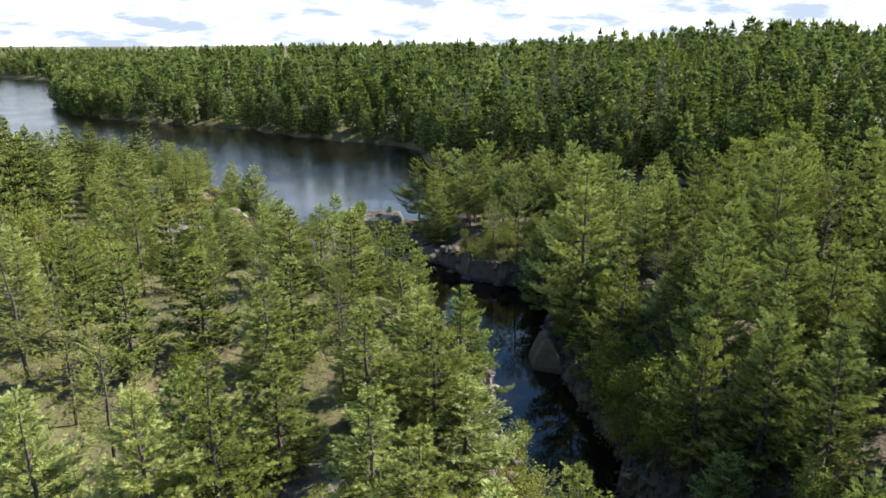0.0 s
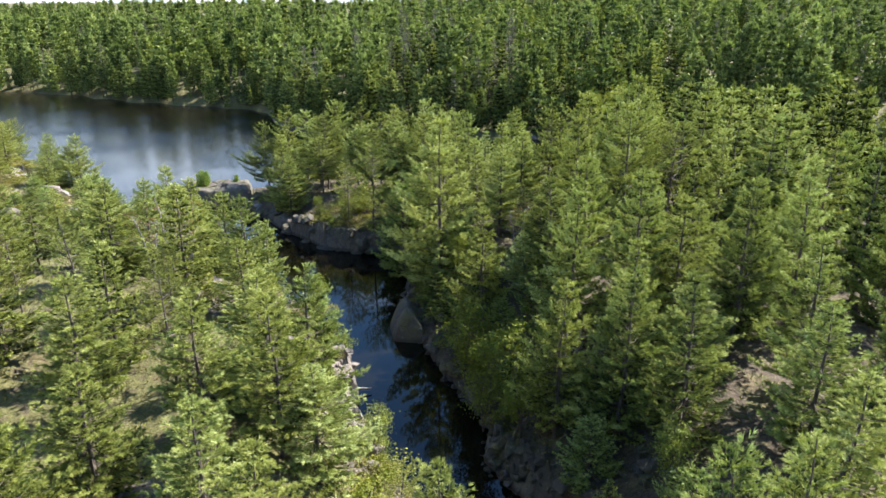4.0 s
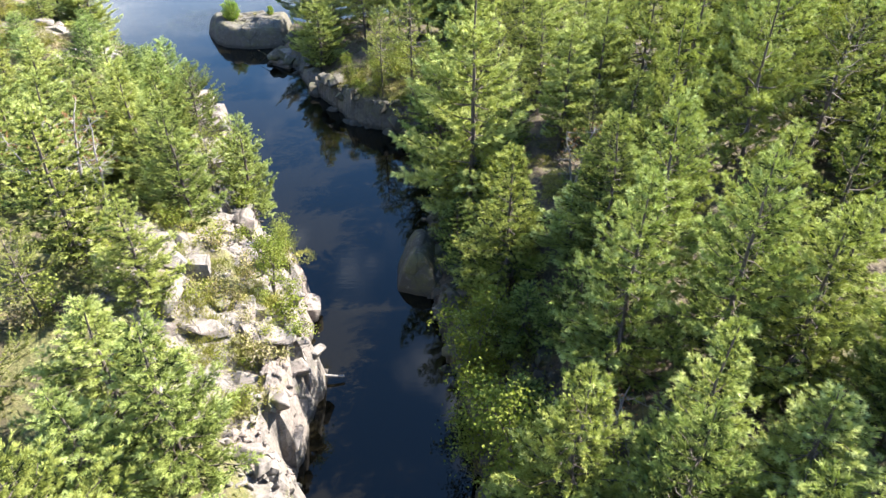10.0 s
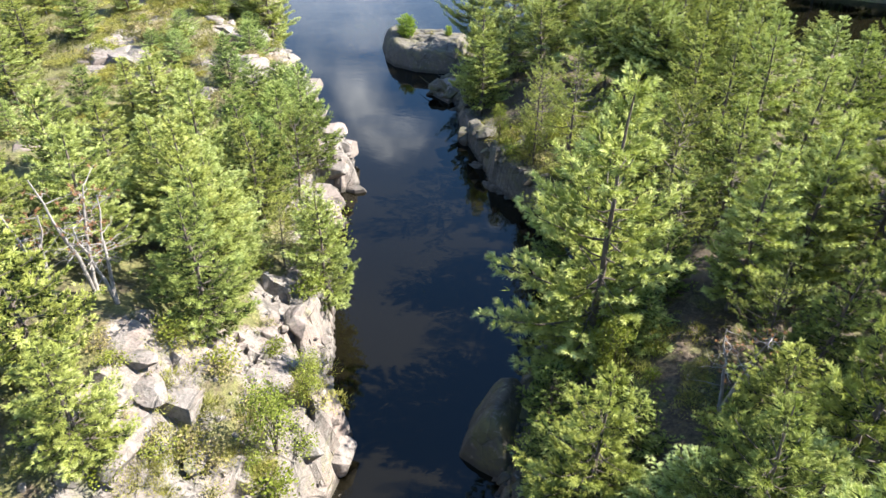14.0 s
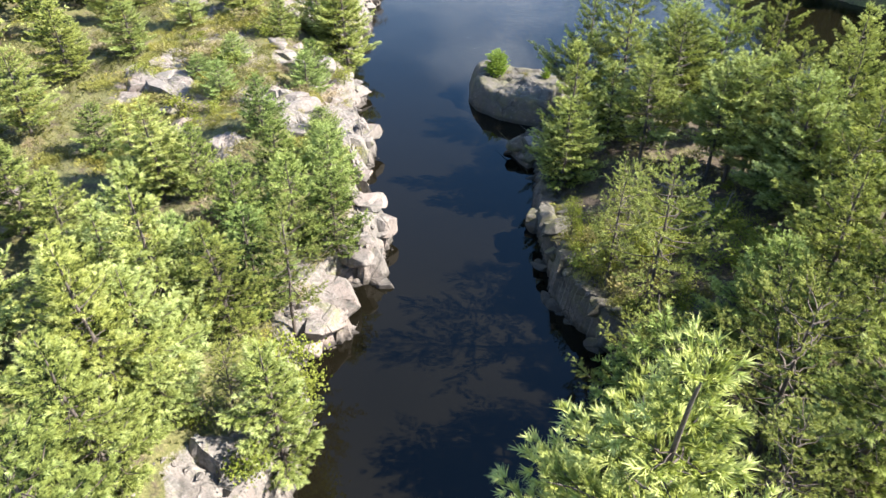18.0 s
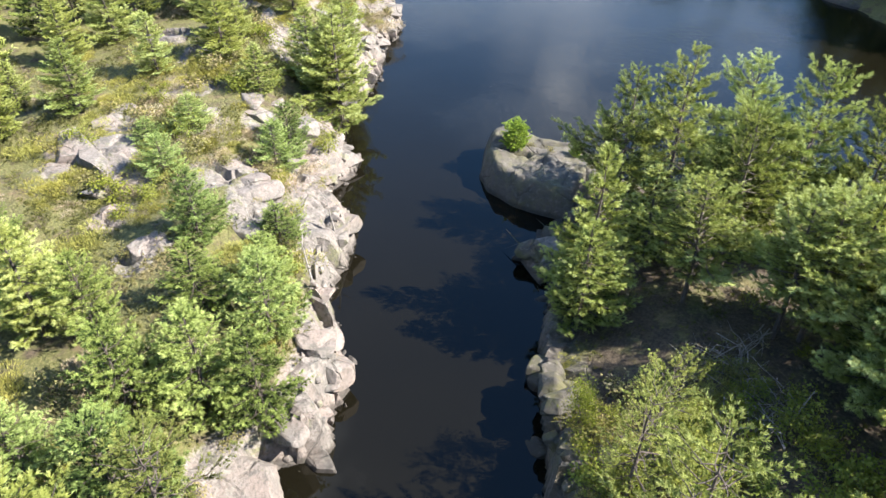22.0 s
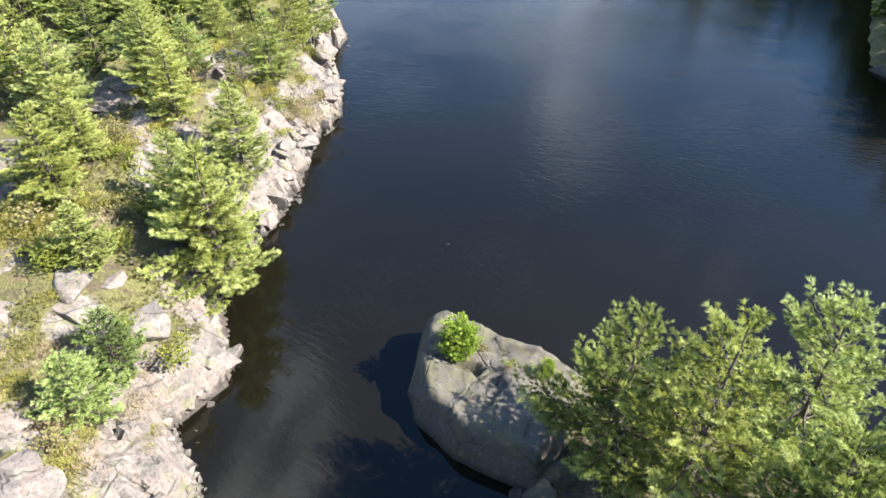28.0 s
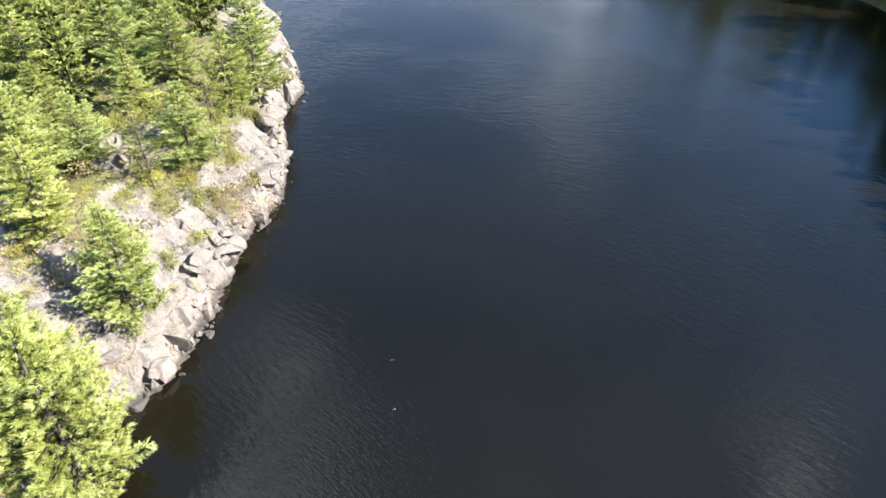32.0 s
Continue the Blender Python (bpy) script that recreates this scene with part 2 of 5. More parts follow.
def bark_material(name, dark, light):
    m = Mat(name)
    stretch = m.node("ShaderNodeMapping")
    stretch.inputs["Scale"].default_value = (9, 9, 2)
    m.l.new(m.geo.outputs["Position"], stretch.inputs["Vector"])
    a = m.noise(1.6, 5, 0.65, stretch.outputs[0])
    m.colour(m.ramp(a, (0.3, dark), (0.68, light)))
    m.rough(0.9)
    m.l.new(m.bump(a, 0.8, 0.04), m.bsdf.inputs["Normal"])
    return m.m


def water_material():
    """Brown bog water: a dark body under a clean reflecting surface with wind ripples."""
    m = Mat("water")
    pos = m.geo.outputs["Position"]
    body = m.noise(0.07, 3, 0.5)
    m.colour(m.ramp(body, (0.3, (0.0042, 0.0037, 0.0021)), (0.7, (0.0062, 0.0054, 0.0032))))
    m.rough(0.035)
    m.bsdf.inputs["IOR"].default_value = 1.355
    turn = m.node("ShaderNodeMapping")
    turn.inputs["Rotation"].default_value = (0, 0, radians(28))
    turn.inputs["Scale"].default_value = (0.55, 2.0, 1)
    m.l.new(pos, turn.inputs["Vector"])
    rip = m.noise(1.9, 3, 0.55, turn.outputs[0], 0.3)
    swell = m.noise(0.35, 2, 0.5)
    # the wind reaches the open lake; the gorge lies calm
    sep3 = m.n.new("ShaderNodeSeparateXYZ")
    m.l.new(pos, sep3.inputs[0])
    open_lake = m.span(m.math("SUBTRACT", sep3.outputs["Y"], m.math("MULTIPLY", sep3.outputs["X"], 0.6)), 84, 150, 0.05, 1.0)
    gust = m.span(m.noise(0.06, 3, 0.6), 0.40, 0.62, 0.35, 1.0)
    # a cat's paw of wind off the west shore
    away = m.node("ShaderNodeVectorMath")
    away.operation = "DISTANCE"
    m.l.new(pos, away.inputs[0])
    away.inputs[1].default_value = (-15.5, 96.0, 0)
    paw = m.span(m.math("ADD", away.outputs["Value"], m.math("MULTIPLY", m.noise(0.3, 3), 6.0)), 5.0, 11.0, 1.0, 0.0)
    fine = m.math("MULTIPLY", m.noise(4.5, 2, 0.5, turn.outputs[0], 0.2), m.math("MULTIPLY", paw, 0.4))
    h = m.math("ADD", fine, m.math("MULTIPLY", m.math("MULTIPLY", rip, open_lake), gust))
    m.l.new(m.math("ADD", 0.025, m.math("MULTIPLY", open_lake, 0.13)), m.bsdf.inputs["Roughness"])
    nb = m.bump(h, 0.55, 0.09)
    m.l.new(m.bump(swell, 0.10, 0.05, nb), m.bsdf.inputs["Normal"])
    return m.m


ROCK = rock_material()
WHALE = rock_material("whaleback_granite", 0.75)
# shade of the east bank is part of this darker lichened colour
MOSSY_SHADED = rock_material("lichened_shaded_granite", 1.0)
GROUND = ground_material()
WATER = water_material()
PINE = foliage_material("white_pine_needles", (0.020, 0.030, 0.008), (0.272, 0.303, 0.080), (0.56, 0.60, 0.28))
PINE_BLUE = foliage_material("blue_green_needles", (0.026, 0.040, 0.012), (0.215, 0.272, 0.080), (0.45, 0.51, 0.20))
PINE_OLIVE = foliage_material("olive_needles", (0.070, 0.072, 0.016), (0.225, 0.240, 0.066), (0.40, 0.41, 0.15))
LEAF = foliage_material("yellow_green_leaves", (0.095, 0.120, 0.016), (0.175, 0.195, 0.036), (0.27, 0.28, 0.07), 0.3)
HEATH = foliage_material("heath_leaves", (0.085, 0.086, 0.028), (0.180, 0.168, 0.060), (0.30, 0.235, 0.150), 0.2)
SAPLING = foliage_material("sapling_needles", (0.070, 0.115, 0.018), (0.210, 0.290, 0.042), (0.38, 0.45, 0.080))
OLIVE_HEATH = foliage_material("olive_heath_sprigs", (0.085, 0.085, 0.020), (0.24, 0.225, 0.062), (0.37, 0.35, 0.11), 0.2)
DRY_HEATH = foliage_material("dry_heath_sprigs", (0.12, 0.085, 0.055), (0.30, 0.235, 0.165), (0.44, 0.37, 0.28), 0.15)
RUST = foliage_material("rust_needles", (0.14, 0.07, 0.04), (0.28, 0.14, 0.08), (0.38, 0.23, 0.15), 0.25)
WOODS = foliage_material("far_needles", (0.030, 0.048, 0.016), (0.170, 0.205, 0.062), (0.34, 0.37, 0.125))
FAR_LEAF = foliage_material("far_leaves", (0.060, 0.080, 0.018), (0.190, 0.220, 0.050), (0.33, 0.34, 0.085))
FAR_GREY = foliage_material("dying_spruce_twigs", (0.050, 0.046, 0.034), (0.125, 0.112, 0.085), (0.23, 0.205, 0.165), 0.1)
BARK = bark_material("pine_bark", (0.04, 0.031, 0.025), (0.13, 0.105, 0.088))
GREY = bark_material("dead_wood", (0.12, 0.11, 0.10), (0.34, 0.31, 0.285))

# ---- the plan: shores ----
LEFT = [(8, -60), (6.5, 0), (5.3, 25), (4.8, 30.3), (4.1, 33.4), (3.0, 36.4), (3.1, 38.8), (3.7, 41.8), (2.6, 43.1), (2.5, 45.6), (2.0, 48),
        (-0.6, 50.2), (-0.6, 52.1), (-1.8, 54.6), (-3.3, 57.7), (-5.9, 60.2), (-4.7, 63), (-7.0, 63.3), (-7.1, 65.4), (-5.9, 67.4), (-7.2, 69.1),
        (-7.7, 70.7), (-10.5, 72.6), (-12.6, 74.3), (-13.4, 76.8), (-14.8, 79.0), (-16.0, 80.4), (-19.2, 81.4), (-19.3, 84.5), (-21.7, 86.5)]
LEFT2 = [(-24, 88.2), (-26.7, 91.4), (-26.4, 94), (-28.1, 97.7), (-30.5, 101.2), (-32.5, 104.5), (-33.1, 107.2), (-36.7, 111), (-41.3, 114.9),
         (-43, 119), (-50, 124), (-58.5, 130), (-75, 136), (-120, 140), (-300, 150), (-4000, 0), (-4000, -4000), (8, -4000)]
RIGHT = [(14, -60), (13, 0), (12.2, 22), (11.8, 26.5), (11.4, 29), (10.3, 31.2), (9.7, 33.5), (10.7, 36), (10.4, 39.2), (9.4, 42.9), (9.0, 47),
         (8.6, 50.2), (8.3, 52.3), (8.7, 55.5), (9.2, 58), (10.6, 63), (10.2, 66.2), (7.5, 67.4), (4, 69), (2.6, 70.1), (0.7, 73.5), (-0.9, 75.9),
         (-2.3, 78.6), (-3.8, 82), (-6.1, 83.1), (-5.9, 84.5), (-5.6, 88), (-6.0, 92.6)]
RIGHT2 = [(-3, 93.3), (2, 95.5), (10, 98), (25, 102), (60, 106), (200, 104), (4000, 90), (4000, -4000), (14, -4000)]
FAR = [(4000, 100), (200, 112), (60, 118), (25, 124), (10, 130), (3.8, 135), (1, 138), (-2.5, 140), (-4, 148), (-6, 163), (-12, 169), (-27, 178),
       (-43, 189), (-60, 205), (-83, 214), (-104, 225), (-127, 243), (-160, 289), (-180, 360), (-235, 440), (-272, 476), (-309, 498), (-700, 560),
       (-4000, 900), (-4000, 4500), (4000, 4500)]
TIP_ROCK = [(-5.2, 87.6), (-8.8, 87.0), (-11.2, 87.6), (-12.5, 88.8), (-14.0, 91.8), (-13.4, 92.9), (-9.8, 93.2), (-7.3, 93.6), (-5.2, 92.8)]
OUTCROPS = [(-38.5, 85.5, 1.8), (-30.2, 80.5, 1.6), (-40.6, 95.3, 1.7), (-23.6, 81.2, 1.3), (-18.3, 68.5, 1.4), (-21.2, 76.4, 1.2), (-39.1, 93.3, 1.6), (-33, 92.7, 1.7), (-24.6, 92.6, 1.2),
            (-2.2, 42, 4.4), (-3.4, 44.6, 2.6), (0.6, 38, 3.0), (-1.0, 39.5, 2.6), (-27, 73.2, 2.6), (-28.6, 71, 2.0), (-17.3, 75, 1.7), (-38.7, 101.3, 2.4), (-22.6, 69.3, 1.4),
            (-2.2, 52, 2.0), (-25.5, 78, 1.6), (-31, 91, 1.8), (4.5, 72, 1.2), (10, 69, 1.8), (12.6, 21, 1.8), (-5.0, 25.0, 1.6), (-21, 74.5, 1.5), (-34.5, 98.5, 1.6), (3.2, 28.5, 2.0), (-24.5, 72.6, 1.6), (-20.2, 77.6, 1.4), (-29.8, 75.2, 1.5), (-33.0, 84.5, 1.5)]
POLYS = [np.array(LEFT + LEFT2, float), np.array(RIGHT + RIGHT2, float), np.array(FAR, float)]


def inland(x, y, poly):
    """Metres inside the polygon (outside: minus)."""
    best = np.full(x.shape, 1e12)
    inside = np.zeros(x.shape, bool)
    for (ax, ay), (bx, by) in zip(poly, np.roll(poly, -1, 0)):
        ex, ey = bx - ax, by - ay
        u = np.clip(((x - ax) * ex + (y - ay) * ey) / (ex * ex + ey * ey), 0, 1)
        best = np.minimum(best, (x - ax - u * ex) ** 2 + (y - ay - u * ey) ** 2)
        if ay != by:
            inside ^= ((ay > y) != (by > y)) & (x < ex * (y - ay) / (by - ay) + ax)
    return np.sqrt(best) * np.where(inside, 1, -1)


def hash2(i, j, k=0):
    v = np.sin(i * 127.1 + j * 311.7 + k * 74.7) * 43758.5453
    return v - np.floor(v)


def vnoise(x, y, k=0):
    i, j = np.floor(x), np.floor(y)
    u, v = x - i, y - j
    u, v = u * u * (3 - 2 * u), v * v * (3 - 2 * v)
    return (hash2(i, j, k) * (1 - u) + hash2(i + 1, j, k) * u) * (1 - v) + (hash2(i, j + 1, k) * (1 - u) + hash2(i + 1, j + 1, k) * u) * v


def fbm(x, y, k=0, octaves=4):
    s, a = 0, 0.5
    for o in range(octaves):
        s = s + a * vnoise(x * 2 ** o, y * 2 ** o, k + o)
        a /= 2
    return s


def blocks(x, y, size, k=0):
    """Split rock: each block's own number, its tilt, and the gap to the next."""
    x, y = x / size, y / (size * 0.7)
    i, j = np.floor(x), np.floor(y)
    f1, f2 = np.full(x.shape, 9.0), np.full(x.shape, 9.0)
    own, tilt = np.zeros(x.shape), np.zeros(x.shape)
    for a in (-1, 0, 1):
        for b in (-1, 0, 1):
            dx, dy = x - i - a - hash2(i + a, j + b, k), y - j - b - hash2(i + a, j + b, k + 5)
            d = np.hypot(dx, dy)
            near = d < f1
            f2 = np.where(near, f1, np.minimum(f2, d))
            own = np.where(near, hash2(i + a, j + b, k + 9), own)
            tilt = np.where(near, dx * (hash2(i + a, j + b, k + 2) - 0.5) + dy * (hash2(i + a, j + b, k + 3) - 0.5), tilt)
            f1 = np.where(near, d, f1)
    return own, tilt * size, (f2 - f1) * size


def step(a, b, v):
    u = np.clip((v - a) / (b - a), 0, 1)
    return u * u * (3 - 2 * u)


def terrain(x, y):
    """Height of the ground, and how bare the rock is, at x, y."""
    x, y = np.asarray(x, float), np.asarray(y, float)
    dl, dr, df = (inland(x, y, p) for p in POLYS)
    wob = (fbm(x * 0.5, y * 0.5, 3) - 0.47) * 1.0
    own, tilt, gap = blocks(x + wob, y - wob, 2.3, 1)
    own2, tilt2, gap2 = blocks(x - wob, y + wob, 0.75, 21)
    roll = (fbm(x * 0.09, y * 0.09, 7) - 0.47) * 2.6
    # west bank: a split cliff under open rock
    cap = np.interp(y, [0, 30, 45, 52, 60, 75, 95, 115, 140], [6.5, 6.6, 7.2, 5.0, 4.2, 4.6, 4.9, 4.6, 4.0])
    low = np.interp(y, [0, 48, 60, 80, 95, 120], [3.6, 3.6, 1.9, 2.2, 1.7, 1.2])
    hl = low * step(-0.15, 1.0, dl + 0.7 * (own - 0.5)) + (cap - low) * step(0.6, 7.0, dl) + roll * step(2, 12, dl) + 0.03 * np.clip(dl - 14, 0, 60)
    # east bank: rubble below the wood, then a plain ledge
    capr = np.interp(y, [0, 30, 50, 66, 74, 84, 96], [6.0, 6.0, 5.6, 5.0, 3.6, 2.4, 1.6])
    lowr = np.interp(y, [0, 26, 34, 56, 62, 67, 72, 78, 90], [2.6, 2.6, 0.9, 0.9, 1.4, 2.3, 2.1, 1.0, 0.8])
    hr = lowr * step(-0.15, np.interp(y, [60, 65, 78, 82], [0.9, 0.3, 0.3, 0.9]), dr + 0.3 * (own - 0.5)) + (capr - lowr) * step(0.6, 6.5, dr) + roll * 0.8 * step(2, 12, dr) + 0.04 * np.clip(dr - 14, 0, 90)
    hf = 0.7 * step(-0.3, 1.5, df) + 2.2 * step(1, 12, df) + (2.0 + 6.5 * step(-0.5, -0.1, x / np.maximum(y, 60)) + 7.0 * step(0.0, 0.5, x / np.maximum(y, 60))) * (1 - np.exp(-np.clip(df, 0, None) / 55)) + roll * step(5, 30, df)
    d = np.maximum(np.maximum(dl, dr), df)
    h = np.where(dl >= d, hl, np.where(dr >= d, hr, hf))
    open_rock = fbm(x * 0.16, y * 0.16, 31) - 0.47
    bare = np.where(dl >= d, 1.0 - np.interp(y, [48, 58], [0.24, 0.34]) * dl + 2.9 * open_rock + 0.9 * step(34, 38, y) * step(50, 46, y) * step(9, 5, dl) + 0.26 * step(55, 72, y) + 0.42 * step(73, 79, y), 0.85 - 0.42 * dr + 1.6 * open_rock)
    bare = np.where(df >= d, 0.45 - 0.3 * df + 1.5 * open_rock, bare)
    for ox, oy, orad in OUTCROPS:
        away = np.hypot(x - ox, y - oy) / orad
        bare = np.maximum(bare, 1.5 - away + 1.6 * open_rock + 0.8 * (fbm(x * 0.8, y * 0.8, 37) - 0.47))
    bare = np.clip(bare, 0, 1) * (d > -3)
    shelf = step(0.35, 0.75, bare) * step(-0.6, 0.3, d) * (np.maximum(np.maximum(dl, dr), df) < 60)
    h = h + shelf * (0.60 * (own - 0.5) + 0.42 * tilt + 0.16 * (own2 - 0.5) + 0.12 * tilt2 - 0.30 * step(0.22, 0.0, gap) - 0.06 * step(0.15, 0.0, gap2))
    h = h + 0.16 * (fbm(x * 1.3, y * 1.3, 11) - 0.47)
    h = np.where(d < 0, np.minimum(h * 0.5 - 0.25 + 0.9 * np.clip(d, -3, 0), 0.35 * (own2 - 0.4) * step(-0.9, 0.0, d) + 0.5 * d), np.maximum(h, 0.12))
    return h, bare, d


def height(x, y):
    h, bare, d = terrain(np.array([x]), np.array([y]))
    return float(h[0]), float(bare[0]), float(d[0])


def soft_normals(verts, per, seed=0, up=0.75, out=0.75, noise=0.28):
    """Normals of a leafy mass: each blade shades as a piece of the crown's soft surface."""
    g = np.random.default_rng(seed)
    v = np.asarray(verts, float)
    r = np.hypot(v[:, 0], v[:, 1])[:, None]
    ring = np.column_stack([v[:, 0], v[:, 1], np.zeros(len(v))]) / np.maximum(r, 0.8)
    n = out * ring + np.repeat(g.normal(0, noise, (len(v) // per + 1, 3)), per, 0)[:len(v)] + [0, 0, up]
    return n / np.linalg.norm(n, axis=1, keepdims=True)


def mesh_from(name, verts, faces, material, tint=None, smooth=False, attr="tint", normals=None):
    """A mesh from arrays of corners and of equal-sided faces."""
    verts, faces = np.asarray(verts, np.float32), np.array(faces, np.int32)
    if normals is not None:
        # every blade turns its front the way the leafy mass faces
        a, b, c = (verts[faces[:, i]] for i in range(3))
        back = (np.cross(b - a, c - a) * np.asarray(normals)[faces].mean(1)).sum(1) < 0
        faces[back] = faces[back][:, ::-1]
    me = bpy.data.meshes.new(name)
    k = faces.shape[1]
    me.vertices.add(len(verts))
    me.vertices.foreach_set("co", verts.ravel())
    me.loops.add(faces.size)
    me.loops.foreach_set("vertex_index", faces.ravel())
    me.polygons.add(len(faces))
    me.polygons.foreach_set("loop_start", np.arange(0, faces.size, k, dtype=np.int32))
    me.polygons.foreach_set("use_smooth", np.full(len(faces), smooth))
    if tint is not None:
        a = me.attributes.new(attr, "FLOAT", "POINT")
        a.data.foreach_set("value", np.asarray(tint, np.float32))
    me.materials.append(material)
    me.update(calc_edges=True)
    if normals is not None:
        a = me.attributes.new("custom_normal", "FLOAT_VECTOR", "POINT")
        a.data.foreach_set("vector", np.asarray(normals, np.float32).ravel())
        me.update()
    return me


def axis(fine_a, fine_b, pitch, end_a, end_b):
    mid = np.arange(fine_a, fine_b, pitch)
    out_b, out_a, s = [fine_b], [fine_a], pitch
    while out_b[-1] < end_b:
        s *= 1.14
        out_b.append(out_b[-1] + s)
    s = pitch
    while out_a[-1] > end_a:
        s *= 1.14
        out_a.append(out_a[-1] - s)
    return np.array(out_a[:0:-1] + list(mid) + out_b)


def build_ground():
    xs, ys = axis(-46, 26, 0.24, -4200, 4200), axis(14, 122, 0.24, -4200, 4400)
    gx, gy = np.meshgrid(xs, ys)
    h, bare, d = terrain(gx.ravel(), gy.ravel())
    nx, ny = len(xs), len(ys)
    i = np.arange(nx * ny).reshape(ny, nx)
    faces = np.stack([i[:-1, :-1], i[:-1, 1:], i[1:, 1:], i[1:, :-1]], -1).reshape(-1, 4)
    me = mesh_from("ground", np.stack([gx.ravel(), gy.ravel(), h], 1), faces, GROUND, bare, True, "rock")
    # east bank darkened in colour: lichen plus the shade under its trees
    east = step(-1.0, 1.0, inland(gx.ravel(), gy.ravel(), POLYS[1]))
    me.attributes.new("lichen_shade", "FLOAT", "POINT").data.foreach_set("value", (0.9 * east).astype(np.float32))
    flat_faces = bare[faces].mean(1) < 0.5
    me.polygons.foreach_set("use_smooth", flat_faces)
    return tagged(new("ground", me), "granite banks with cracked pink-grey rock, heath and needle litter", "ground", kind="structure")


def build_water():
    me = mesh_from("water", [(-4300, -4300, 0), (4300, -4300, 0), (4300, 4500, 0), (-4300, 4500, 0)], [(0, 1, 2, 3)], WATER)
    return tagged(new("water", me), "dark brown river and lake water reflecting the cloudy sky", "water", kind="structure")


build_ground()
build_water()

# ---- plant shapes ----
rng = np.random.default_rng(5)


def unit(v):
    return v / np.maximum(np.linalg.norm(v, axis=-1, keepdims=True), 1e-9)


def blades(points, ways, tints, count, length, width, spread, r):
    """Bundles of thin pointed blades: a bundle at each point, round its way."""
    n = len(points)
    p, w, t = np.repeat(points, count, 0), np.repeat(ways, count, 0), np.repeat(tints, count)
    dev = r.normal(size=(n * count, 3))
    way = unit(w + spread * unit(dev))
    side = unit(np.cross(way, r.normal(size=(n * count, 3)) * 0.7 + [0, 0, 1.0]))
    ln = length * r.uniform(0.65, 1.25, (n * count, 1))
    a, b = p - side * width / 2, p + side * width / 2
    tip = p + way * ln
    verts = np.stack([a, b, tip], 1).reshape(-1, 3)
    tint = np.repeat(np.clip(t + r.normal(0, 0.06, n * count), 0, 1), 3)
    return verts, np.arange(n * count * 3).reshape(-1, 3), tint


def tube(path, radii, sides):
    """A tapered tube along a path: corners and triangles."""
    path = np.asarray(path, float)
    d = unit(np.gradient(path, axis=0))
    ref = np.where(np.abs(d[:, 2:3]) > 0.9, [[1.0, 0, 0]], [[0, 0, 1.0]])
    u = unit(np.cross(d, ref))
    v = np.cross(d, u)
    ang = np.arange(sides) * 2 * np.pi / sides
    ring = path[:, None] + np.asarray(radii)[:, None, None] * (np.cos(ang)[None, :, None] * u[:, None] + np.sin(ang)[None, :, None] * v[:, None])
    verts = ring.reshape(-1, 3)
    faces = []
    for k in range(len(path) - 1):
        for s in range(sides):
            a, b = k * sides + s, k * sides + (s + 1) % sides
            faces += [(a, b, b + sides), (a, b + sides, a + sides)]
    return verts, np.array(faces)


def joined(pieces):
    """One set of corners and faces out of several."""
    vs, fs, n = [], [], 0
    for v, f in pieces:
        vs.append(v)
        fs.append(np.asarray(f) + n)
        n += len(v)
    return np.concatenate(vs), np.concatenate(fs)


